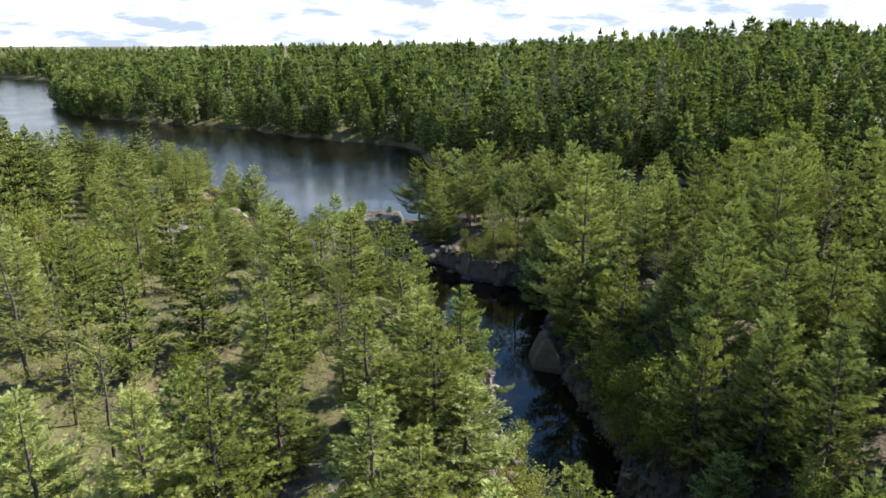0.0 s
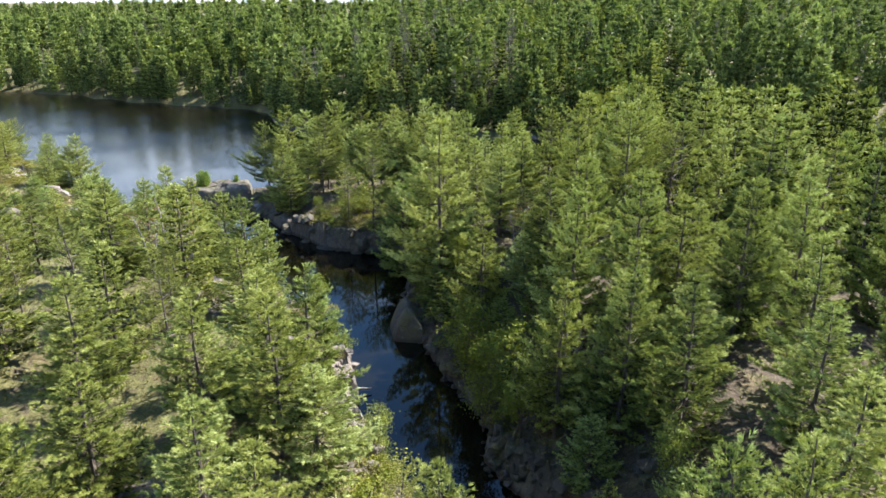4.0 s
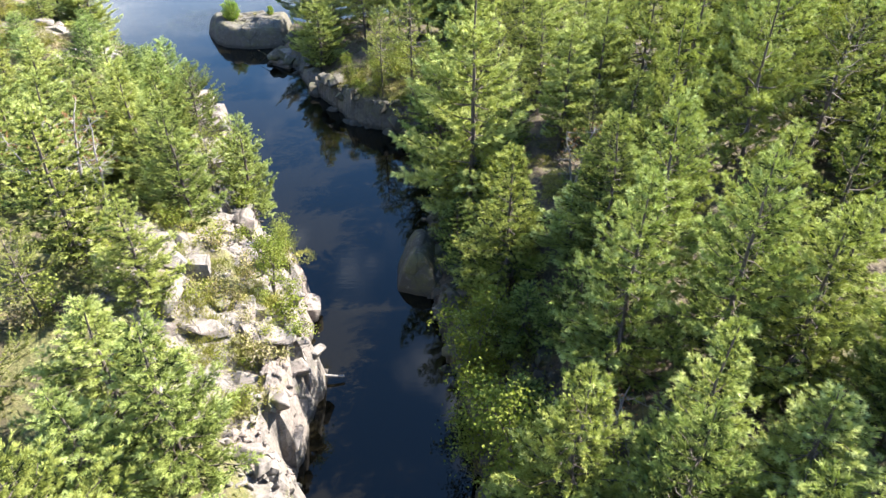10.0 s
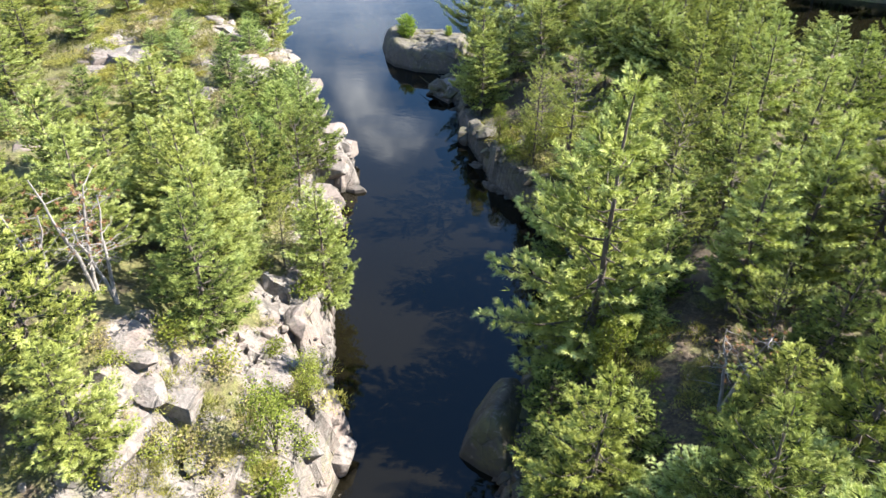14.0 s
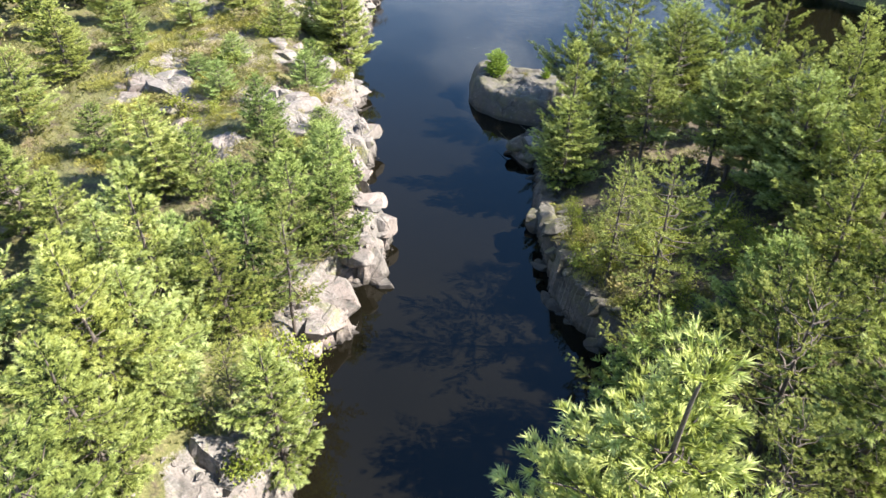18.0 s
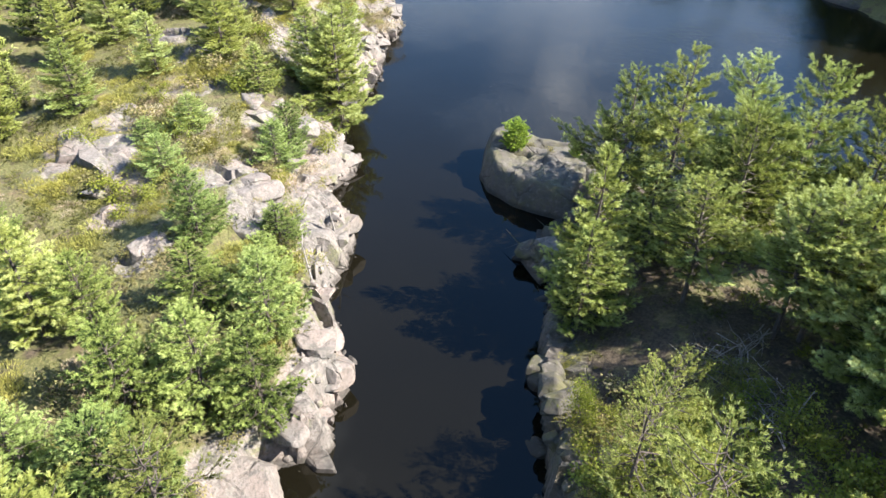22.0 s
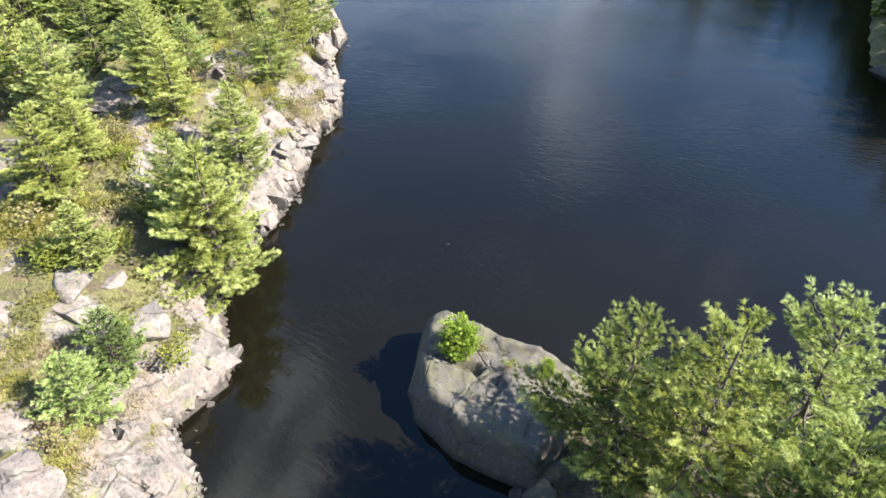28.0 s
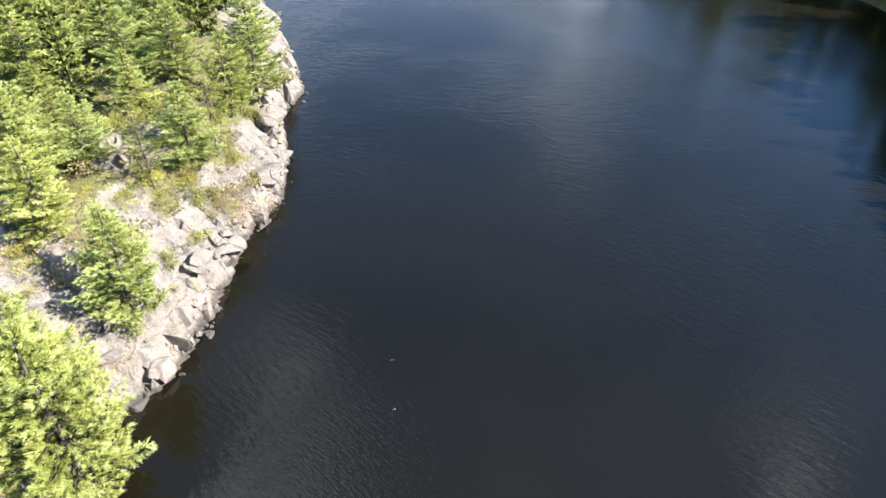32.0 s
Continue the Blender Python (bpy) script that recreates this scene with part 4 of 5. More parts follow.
THIN = [(5.3, 70.0, 8.9), (5.2, 72.6, 7.7), (7.7, 68.6, 10.8), (12.7, 66.1, 9.4), (9.7, 62.3, 8.3), (-6.4, 60.4, 8.5), (-19.0, 38.4, 13.0), (13.4, 62.3, 11.2), (-14.0, 40.5, 12.6), (-4.2, 54.6, 7.0), (17.3, 51.2, 10.4),
        (-6.0, 38.5, 11.8), (14.0, 58.5, 10.0), (-40.6, 111.0, 6.6), (-36.8, 105.8, 8.6)]
BIRCH = [(3.6, 30.4, 6.4), (11.6, 33.0, 8.0), (10.4, 36.2, 5.8), (-3.2, 56.6, 5.6), (1.4, 46.4, 6.4), (5.0, 70.4, 5.4), (2.4, 72.6, 4.8), (1.4, 43.8, 7.4), (-23.0, 43.0, 12.5),
         (-31.0, 52.0, 12.0), (36.0, 76.0, 14.5), (41.0, 79.0, 14.5), (7.2, 71.0, 6.0), (15.5, 70.5, 8.5), (10.4, 40.6, 6.0)]

r = random.Random(9)
taken = []


def plant(kind, spots, unit_tall, wide=(0.9, 1.15)):
    for k, (x, y, tip) in enumerate(spots):
        z, bare, d = height(x, y)
        z = max(z, 0.2)
        tall = max(tip - z, 1.2)
        slim = 0.92 if tall > 9.5 else 1.05
        kind.place(x, y, z - 0.05, tall / unit_tall, r.uniform(0, 360), r.randrange(9), slim * r.uniform(*wide))
        taken.append((x, y, 1.6))


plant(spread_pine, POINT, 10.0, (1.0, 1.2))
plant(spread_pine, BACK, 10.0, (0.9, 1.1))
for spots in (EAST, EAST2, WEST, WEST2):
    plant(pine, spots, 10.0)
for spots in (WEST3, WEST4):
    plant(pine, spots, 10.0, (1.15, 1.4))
pine.place(10.9, 53.0, height(10.9, 53.0)[0] - 0.05, (15.9 - height(10.9, 53.0)[0]) / 10, 70, 2, 1.12, "tall bright yellow-green white pine leaning over the narrows")
taken.append((10.9, 53.0, 1.6))
plant(blue, YOUNG, 6.0, (1.05, 1.3))
plant(scrub, THIN, 8.0, (0.9, 1.2))
plant(birch, BIRCH, 5.0)
for x, y, s, k in ((-7.2, 46.2, 0.9, 0), (-6.0, 45.9, 0.75, 1), (-8.2, 45.2, 0.7, 1), (16.0, 48.6, 0.7, 1), (14.6, 34.0, 0.6, 0)):
    dead.place(x, y, height(x, y)[0] - 0.05, s, r.uniform(0, 360), k)
    taken.append((x, y, 1.2))
for x, y in ((-16.4, 73.4), (-12.0, 73.0), (9.0, 76.4), (15.0, 32.0), (-14.4, 77.2)):
    snag.place(x, y, height(x, y)[0] - 0.05, r.uniform(0.8, 1.2), r.uniform(0, 360), r.randrange(2))

# ---- the rest of the wood near the river ----
CLEAR = [(5.5, 77.0, 3.4), (-27, 73, 7.0), (-23, 77, 5.0), (-29, 79, 4.5), (-20, 69, 3.0), (-1.5, 41.5, 4.2), (-2.2, 44.2, 3.2), (0.5, 37.5, 2.8), (4.5, 73.0, 4.0), (9.5, 71.0, 3.0),
         (-38.7, 101.2, 2.6), (-8, 45.8, 2.6), (-2.2, 52.0, 2.4), (-4.5, 25.5, 2.2), (-12, 28, 2.5), (-29.5, 91.5, 2.2), (17.5, 47.5, 1.8), (3.5, 28, 2.0)]
grid = {}
for x, y, rad in taken:
    grid.setdefault((int(x // 4), int(y // 4)), []).append((x, y))


def free(x, y, gap):
    i, j = int(x // 4), int(y // 4)
    return all((x - a) ** 2 + (y - b) ** 2 > gap * gap for p in (-1, 0, 1) for q in (-1, 0, 1) for a, b in grid.get((i + p, j + q), ()))


def wood_spots(x0, x1, y0, y1, tries, gap, seed):
    g = np.random.default_rng(seed)
    px, py = g.uniform(x0, x1, tries), g.uniform(y0, y1, tries)
    h, bare, d = terrain(px, py)
    out = []
    for x, y, z, b, dd in zip(px, py, h, bare, d):
        edge = 1.0 if x > 0 or y < 36 else 2.6
        if dd < edge or z < 0.5 or any((x - a) ** 2 + (y - c) ** 2 < q * q for a, c, q in CLEAR):
            continue
        wide = gap * (1.25 if 8 < x < 26 or (x < 0 and 56 < y < 100) else 1.0)
        if free(x, y, wide):
            grid.setdefault((int(x // 4), int(y // 4)), []).append((x, y))
            out.append((x, y, z, dd))
    return out


near = wood_spots(-38, 44, 8, 104, 3200, 3.5, 3)
near.sort(key=lambda s: abs(s[0] - 3) + 0.25 * abs(s[1] - 45))
rest = near[240:]
for x, y, z, dd in near[:240]:
    u = r.random()
    west_open = x < -4 and 56 < y < 100
    tall = r.uniform(5.5, 9.0) * (0.55 if west_open else 1.0) * (0.75 if y > 70 else 1.0)
    if dd < 2.5 or 8 < x < 18:
        tall *= 0.65
    elif x >= 18 and y < 70:
        tall = 5.0 + 0.65 * tall
    elif x < 4 and y < 52:
        tall = 3.5 + 0.45 * tall
    if u < (0.5 if not west_open else 0.3):
        fill_pine.place(x, y, z - 0.05, tall / 10, r.uniform(0, 360), r.randrange(3), r.uniform(0.95, 1.3))
    elif u < 0.72:
        blue.place(x, y, z - 0.05, tall * 0.75 / 6, r.uniform(0, 360), r.randrange(3), r.uniform(0.9, 1.1))
    elif u < 0.87:
        scrub.place(x, y, z - 0.05, tall / 8, r.uniform(0, 360), r.randrange(3), r.uniform(1.0, 1.3))
    else:
        birch.place(x, y, z - 0.05, tall * 0.55 / 5, r.uniform(0, 360), r.randrange(3), r.uniform(0.9, 1.1))


for k, (x, y, z, dd) in enumerate(wood_spots(6, 19, 22, 68, 2600, 1.6, 33)):
    if 0.9 < dd < 5 and k < 150:
        u = r.random()
        kind, tall = (blue, 6.0) if u < 0.5 else ((birch, 5.0) if u < 0.75 else (fill_pine, 10.0))
        kind.place(x, y, z - 0.05, r.uniform(1.8, 4.2) / tall, r.uniform(0, 360), r.randrange(5), r.uniform(0.9, 1.2))


for x, y, z, dd in wood_spots(-64, -38, 78, 120, 700, 3.2, 45)[:75]:
    fill_pine.place(x, y, z - 0.05, r.uniform(4.2, 6.6) / 10, r.uniform(0, 360), r.randrange(3), r.uniform(1.0, 1.3))


# ---- woods further off, one mesh each ----
def woods(name, label, spots, shapes, tall, material, seed):
    """Many simple pines in one mesh."""
    g = np.random.default_rng(seed)
    sets = []
    for (wv, wf), (nv, nf, nt, nn) in shapes:
        sets.append((np.concatenate([wv, nv]), np.concatenate([wf, nf + len(wv)]), np.concatenate([np.full(len(wv), 0.05), nt]), np.concatenate([soft_normals(wv, 3, 1, 0.2, 1.0), nn])))
    V, F, T, N, n = [], [], [], [], 0
    for x, y, z in spots:
        v, f, t, nn = sets[g.integers(len(sets))]
        a, s = g.uniform(0, 6.28), g.uniform(*tall) / 10
        if y < 118:
            s = min(s, (24 - (0.100 if x < -46 else 0.124 if x < -30 else 0.112) * y - z) / 10)
        elif x < -20 and y < 152:
            s = min(s, 0.45)
        if s < 0.25:
            continue
        w = s * (g.uniform(0.75, 1.2) if y > 118 else g.uniform(0.85, 1.3))
        c, q = math.cos(a) * w, math.sin(a) * w
        V.append(np.column_stack([x + c * v[:, 0] - q * v[:, 1], y + q * v[:, 0] + c * v[:, 1], z + s * v[:, 2]]))
        ca, sa = math.cos(a), math.sin(a)
        N.append(np.column_stack([ca * nn[:, 0] - sa * nn[:, 1], sa * nn[:, 0] + ca * nn[:, 1], nn[:, 2]]))
        F.append(f + n)
        T.append(np.clip(t + g.normal(0, 0.13 if y > 118 else 0.12), 0, 1))
        n += len(v)
    me = mesh_from(name, np.concatenate(V), np.concatenate(F), material, np.concatenate(T), normals=np.concatenate(N))
    return tagged(new(name, me), label, "woods", kind="stuff")


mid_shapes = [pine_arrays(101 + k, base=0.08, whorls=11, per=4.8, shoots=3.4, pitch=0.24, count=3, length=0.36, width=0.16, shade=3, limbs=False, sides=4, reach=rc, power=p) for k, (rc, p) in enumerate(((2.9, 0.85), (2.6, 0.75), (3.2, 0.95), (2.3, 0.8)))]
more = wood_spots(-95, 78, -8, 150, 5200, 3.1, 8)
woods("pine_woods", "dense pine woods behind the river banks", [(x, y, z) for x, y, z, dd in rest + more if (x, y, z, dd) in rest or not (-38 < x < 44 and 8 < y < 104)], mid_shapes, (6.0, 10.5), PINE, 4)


def far_spots(x0, x1, y0, y1, tries, keep, seed):
    g = np.random.default_rng(seed)
    px, py = g.uniform(x0, x1, tries), g.uniform(y0, y1, tries)
    h, bare, d = terrain(px, py)
    df = inland(px, py, POLYS[2])
    ok = (df > 0.4) & (g.uniform(0, 1, tries) < keep(df))
    return list(zip(px[ok], py[ok], h[ok]))


far_shapes = [pine_arrays(121 + k, base=b, whorls=10, per=3.8, shoots=1.6, pitch=0.5, count=2, length=0.6, width=0.30, shade=1, limbs=False, sides=3, reach=rc, power=p, tone=0.10) for k, (rc, p, b) in enumerate(((2.2, 0.95, 0.05), (1.7, 0.85, 0.2), (2.5, 0.75, 0.3), (1.9, 1.1, 0.1)))]
dist_shapes = [pine_arrays(141 + k, whorls=6, per=3, shoots=0.6, pitch=0.9, count=2, length=1.5, width=0.8, shade=0, limbs=False, sides=3, reach=2.2, power=0.6) for k in range(2)]
leaf_shapes = []
for k in range(3):
    stem, (lv, lf, lt) = leafy_arrays(161 + k, tall=10.0, reach=2.7, stems=3, clumps=42, leaves=11, size=0.42, base=0.35)
    leaf_shapes.append((stem, (lv, lf, lt, soft_normals(lv, 4, k))))
bare_shapes = [pine_arrays(171 + k, base=0.08, whorls=13, per=3.4, shoots=0.9, pitch=0.6, count=2, length=0.40, width=0.07, shade=0, limbs=True, sides=3, reach=1.3, power=0.8) for k in range(2)]
shore_spots = far_spots(-170, 190, 118, 330, 5200, lambda d: np.where(d < 40, 0.9, 0.4), 11)
pick = np.random.default_rng(29).uniform(0, 1, len(shore_spots)) + 0.16 * np.array([math.sin(x * 0.07) + math.sin(y * 0.09 + 1.0) for x, y, z in shore_spots])
woods("lakeside_woods", "spruce and pine woods on the far lake shore", [p for p, u in zip(shore_spots, pick) if 0.28 < u < 0.84], far_shapes, (8.0, 15.0), WOODS, 12)
woods("mixed_woods", "yellow-green broad-leaved trees among the spruces on the far shore", [p for p, u in zip(shore_spots, pick) if u <= 0.28], leaf_shapes, (6.5, 11.0), FAR_LEAF, 15)
woods("dying_spruces", "thin grey-brown dying spruces on the far shore", [p for p, u in zip(shore_spots, pick) if u >= 0.84 and p[0] > -60], bare_shapes, (9.0, 14.0), FAR_GREY, 16)
tall_spots = far_spots(-60, 150, 160, 300, 40, lambda d: np.where(d > 15, 1.0, 0.0), 37)
woods("tall_pines", "tall white pines standing above the far woods", tall_spots, far_shapes[2:], (12.5, 16.0), WOODS, 38)
woods("shore_woods", "low spruces leaning over the far lake shore", far_spots(-175, 60, 124, 330, 30000, lambda d: np.where(d < 5, 0.4, 0.0), 19), far_shapes, (4.0, 10.0), WOODS, 20)
woods("distant_woods", "continuous distant forest up to the horizon", far_spots(-450, -150, 270, 660, 3000, lambda d: np.where(d < 70, 0.8, 0.2), 23) + far_spots(-900, 700, 230, 1500, 3600, lambda d: np.exp(-d / 700), 13), dist_shapes + leaf_shapes[:1], (8.0, 13.0), WOODS, 14)


# ---- heath and low growth ----
def heath():
    g = np.random.default_rng(21)
    n = 40000
    x, y = g.uniform(-46, 28, n), g.uniform(14, 122, n)
    x[::2], y[::2] = g.uniform(-44, -9, n // 2), g.uniform(62, 112, n // 2)
    h, bare, d = terrain(x, y)
    patch = fbm(x * 0.4, y * 0.4, 41)
    ok = (d > 0.7) & (h > 0.5) & (bare < 0.62 + 0.5 * (patch - 0.47)) & (patch > np.where((x < -8) & (y > 60), 0.45, 0.40))
    x, y, h, patch = x[ok][:13000], y[ok][:13000], h[ok][:13000], patch[ok][:13000]
    m = 2
    p = np.column_stack([x, y, h])
    p = np.repeat(p, m, 0) + np.column_stack([g.normal(0, 0.2, (len(x) * m, 2)), g.uniform(0, 0.12, len(x) * m)])
    w = unit(g.normal(0, 0.55, (len(x) * m, 3)) + [0, 0, 1])
    t = np.repeat(np.clip(fbm(x * 0.25, y * 0.25, 51) * 1.6 - 0.28 + g.normal(0, 0.1, len(x)), 0, 1), m)
    v, f, tt = blades(p, w, t, 14, 0.18, 0.028, 1.0, g)
    return tagged(new("heath", mesh_from("heath", v, f, HEATH, tt, normals=soft_normals(v, 3, 3, 1.0, 0.0, 0.45))), "low heath of yellow-green, olive and dull pink sprigs over the rock", "undergrowth", kind="stuff")


heath()
spots = wood_spots(-46, 24, 14, 118, 900, 1.5, 61)
for k, (x, y, z, dd) in enumerate(spots[:40]):
    (bush if r.random() < 0.75 else green_bush).place(x, y, z - 0.03, r.uniform(0.55, 1.3), r.uniform(0, 360), r.randrange(4), r.uniform(0.9, 1.4))
g2 = np.random.default_rng(63)
bx, by = g2.uniform(-46, 16, 900), g2.uniform(20, 118, 900)
bh, bb, bd = terrain(bx, by)
pick = [k for k in range(900) if 0.5 < bd[k] < 4.5 and bh[k] > 0.6][:110]
for k in pick:
    (bush if r.random() < 0.6 else green_bush).place(bx[k], by[k], bh[k] - 0.03, r.uniform(0.4, 0.95), r.uniform(0, 360), r.randrange(4), r.uniform(0.9, 1.4))


BUSHY = [(-2.0, 42.0, 5, 5, 20), (1.2, 41.0, 2.5, 4, 12), (8.5, 74.5, 4, 3, 22), (12.0, 72.5, 4, 4, 20), (11.6, 40, 2, 7, 26), (13.5, 33, 3, 5, 18), (10.6, 52, 1.5, 5, 12), (0.8, 38.2, 2.4, 3, 16), (0.6, 45.0, 2.0, 3, 10), (15.0, 48.8, 4, 4, 26), (6.4, 67.5, 2.0, 4, 16), (6.0, 71.5, 1.6, 3, 10), (2.6, 27.0, 3, 4, 16), (-25, 76, 5, 5, 26), (-32, 84, 5, 5, 26), (-36, 97, 4, 5, 18), (-34, 104, 4, 4, 12), (-19, 78, 3, 4, 12), (-28, 78, 7, 5, 34), (-23, 70, 6, 4, 22), (-33, 92, 5, 6, 18), (4.5, 73.0, 4.5, 4.0, 30), (8, 77.5, 4, 3, 14), (-1.5, 41.5, 4, 4, 16), (3.4, 28.5, 1.6, 3, 10),
         (-9, 60, 4, 3, 14), (-14, 72, 3, 3, 12), (-37, 101, 3, 3, 10), (-6, 24, 6, 5, 16)]
for cx, cy, wx, wy, count in BUSHY:
    for k in range(count):
        x, y = cx + r.gauss(0, 0.5) * wx, cy + r.gauss(0, 0.5) * wy
        z, bare, d = height(x, y)
        if d > 0.5 and z > 0.5:
            u = r.random()
            kind = (olive_mound if u < 0.48 else dry_mound if u < 0.68 else bush if u < 0.85 else green_bush) if x < -9 else (olive_mound if u < 0.4 else bush if u < 0.6 else green_bush)
            kind.place(x, y, z - 0.05, r.uniform(0.35, 1.0) * (1.15 if u < 0.85 and x < -9 else 1.0), r.uniform(0, 360), r.randrange(4), r.uniform(1.0, 1.5))


g3 = np.random.default_rng(77)
mx3, my3 = g3.uniform(-48, -6, 1400), g3.uniform(56, 116, 1400)
mh, mb, md = terrain(mx3, my3)
thick = fbm(mx3 * 0.22, my3 * 0.22, 61)
pick = [k for k in range(1400) if md[k] > 0.9 and mb[k] < 0.75 and thick[k] > 0.44][:90]
for k in pick:
    (dry_mound if vnoise(mx3[k] * 0.3, my3[k] * 0.3, 71) > 0.62 else olive_mound).place(mx3[k], my3[k], mh[k] - 0.05, r.uniform(0.45, 1.25), r.uniform(0, 360), r.randrange(3), r.uniform(1.0, 1.5))


# ---- rocks ----
def block_mesh(seed, squash=(1.0, 0.75, 0.6), corners=13, bevel=0.07, material=None):
    """An angular block of split granite with broken edges."""
    q = random.Random(seed)
    bm = bmesh.new()
    for k in range(corners):
        v = Vector((q.gauss(0, 1), q.gauss(0, 1), q.gauss(0, 1))).normalized()
        bm.verts.new([c * s * q.uniform(0.45, 0.62) * (1.25 if abs(c) > 0.6 else 1) for c, s in zip(v, squash)])
    hull = bmesh.ops.convex_hull(bm, input=bm.verts)
    bmesh.ops.delete(bm, geom=[e for e in hull["geom_interior"] if isinstance(e, bmesh.types.BMVert)], context="VERTS")
    bmesh.ops.dissolve_limit(bm, angle_limit=radians(12), verts=bm.verts, edges=bm.edges)
    bmesh.ops.bevel(bm, geom=list(bm.edges), offset=bevel * 0.5, segments=1, affect="EDGES")
    bmesh.ops.triangulate(bm, faces=bm.faces)
    me = bpy.data.meshes.new("rock")
    bm.to_mesh(me)
    bm.free()
    me.materials.append(material or ROCK)
    return me


BLOCKS = [block_mesh(k) for k in range(9)] + [block_mesh(30 + k, (1.2, 0.8, 0.4), 11) for k in range(3)]
# same blocks for the east bank, with shade in their granite's colour
DARK_BLOCKS = [block_mesh(k, material=MOSSY_SHADED) for k in range(12)]


def rock(name, x, y, z, size, turn, k, label, tilt=18):
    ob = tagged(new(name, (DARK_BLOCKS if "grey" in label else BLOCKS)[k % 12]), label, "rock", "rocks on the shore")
    ob.matrix_basis = pose(x, y, z, r.uniform(-tilt, tilt), r.uniform(-tilt, tilt), turn) @ Matrix.Diagonal((size, size, size * r.uniform(0.8, 1.1), 1))
    return ob


def shore_rocks(shore, y0, y1, count, size, inner, label, seed):
    g = np.random.default_rng(seed)
    s = np.array([p for p in shore if y0 - 4 <= p[1] <= y1 + 4])
    seg = np.cumsum(np.r_[0, np.hypot(*np.diff(s, axis=0).T)])
    for k in range(count):
        u = g.uniform(0, seg[-1])
        x, y = np.interp(u, seg, s[:, 0]), np.interp(u, seg, s[:, 1])
        if not y0 <= y <= y1:
            continue
        way = 1 if shore is RIGHT else -1
        x, y = x + way * g.uniform(*inner), y + g.normal(0, 0.3)
        z = max(height(x, y)[0], -0.25)
        sz = g.uniform(*size) ** 1.0
        rock("rock", x, y, z + 0.08 * sz, sz, g.uniform(0, 360), int(g.integers(12)), label)


shore_rocks(RIGHT, 24, 58, 170, (0.4, 1.3), (-0.2, 3.6), "grey angular block in the rubble at the water", 71)
shore_rocks(RIGHT, 58, 90, 70, (0.5, 1.7), (-0.15, 1.0), "lichened grey block on the ledge, darkened with painted shade", 72)
shore_rocks(LEFT, 28, 52, 48, (0.4, 1.3), (-0.1, 2.2), "pale split granite block under the cliff", 73)
shore_rocks(LEFT, 52, 87, 52, (0.35, 0.95), (-0.25, 0.9), "pink granite block at the waterline", 74)
shore_rocks(LEFT2, 88, 120, 72, (0.35, 1.3), (-0.3, 1.6), "pale pink angular boulder at the waterline", 75)

def slab_mesh(seed, squash=(1.0, 0.8, 0.6), planes=9):
    """A weathered block: a round stone cut by flat joint faces, its corners worn."""
    q = random.Random(seed)
    bm = bmesh.new()
    bmesh.ops.create_icosphere(bm, subdivisions=4, radius=0.72)
    cuts = [(Vector((q.gauss(0, 1), q.gauss(0, 1), q.gauss(0, 0.8))).normalized(), q.uniform(0.30, 0.45)) for k in range(planes)] + [(Vector((0.05, 0.08, 1)).normalized(), 0.40)]
    for v in bm.verts:
        for n, d in cuts:
            over = v.co.dot(n) - d
            if over > 0:
                v.co -= n * over * 0.94
        k = noise.noise(v.co * 5 + Vector((seed, 0, 0))) * 0.020 + noise.noise(v.co * 14 + Vector((0, seed, 0))) * 0.008
        v.co = Vector(c * w for c, w in zip(v.co * (1 + k), squash))
    me = bpy.data.meshes.new("slab")
    bm.to_mesh(me)
    bm.free()
    me.materials.append(ROCK)
    return me


SLABS = [slab_mesh(k) for k in range(7)] + [slab_mesh(20 + k, (1.2, 0.65, 0.55)) for k in range(4)]
CLIFF_SLABS = [(-3.5, 43.7, 1.2), (-2.8, 43.3, 1.5), (-1.9, 43.3, 1.8), (-2.1, 41.3, 2.0), (-2.9, 39.9, 1.8), (-0.5, 39.9, 1.6), (0.4, 41.9, 1.7), (2.3, 46.3, 1.6), (2.6, 43.3, 1.3),
               (-2.1, 45.9, 1.3), (0.7, 44.8, 1.0), (-0.6, 42.1, 1.2), (-5.7, 42.6, 1.2), (-0.4, 45.3, 1.0), (1.7, 40.5, 1.4)]
SHORE_SLABS = [(-7.3, 63.9, 3.4), (-7.5, 66.5, 2.1), (-6.2, 66.7, 1.7), (-7.9, 70.1, 1.9), (-9.0, 70.3, 1.6), (-5.9, 61.6, 2.4), (-6.0, 60.5, 1.7), (-5.3, 63.1, 1.5), (-14.6, 78.1, 1.8),
               (-20.4, 85.1, 1.7), (-4.4, 57.5, 1.5), (-3.7, 57.2, 1.4), (-11.3, 72.9, 1.3), (-10.4, 72.2, 1.4), (-8.6, 70.1, 1.3), (-14.3, 77.3, 1.6), (-28.1, 95.4, 1.9), (-27.0, 93.9, 1.5),
               (-28.9, 97.8, 1.4), (-30.3, 98.7, 1.2), (-20.5, 84.8, 1.9), (-34.2, 107.1, 2.3), (-32.9, 104.8, 1.6), (-19.9, 82.1, 2.1), (-39.6, 112.2, 2.2), (-31.2, 101.4, 1.5)]
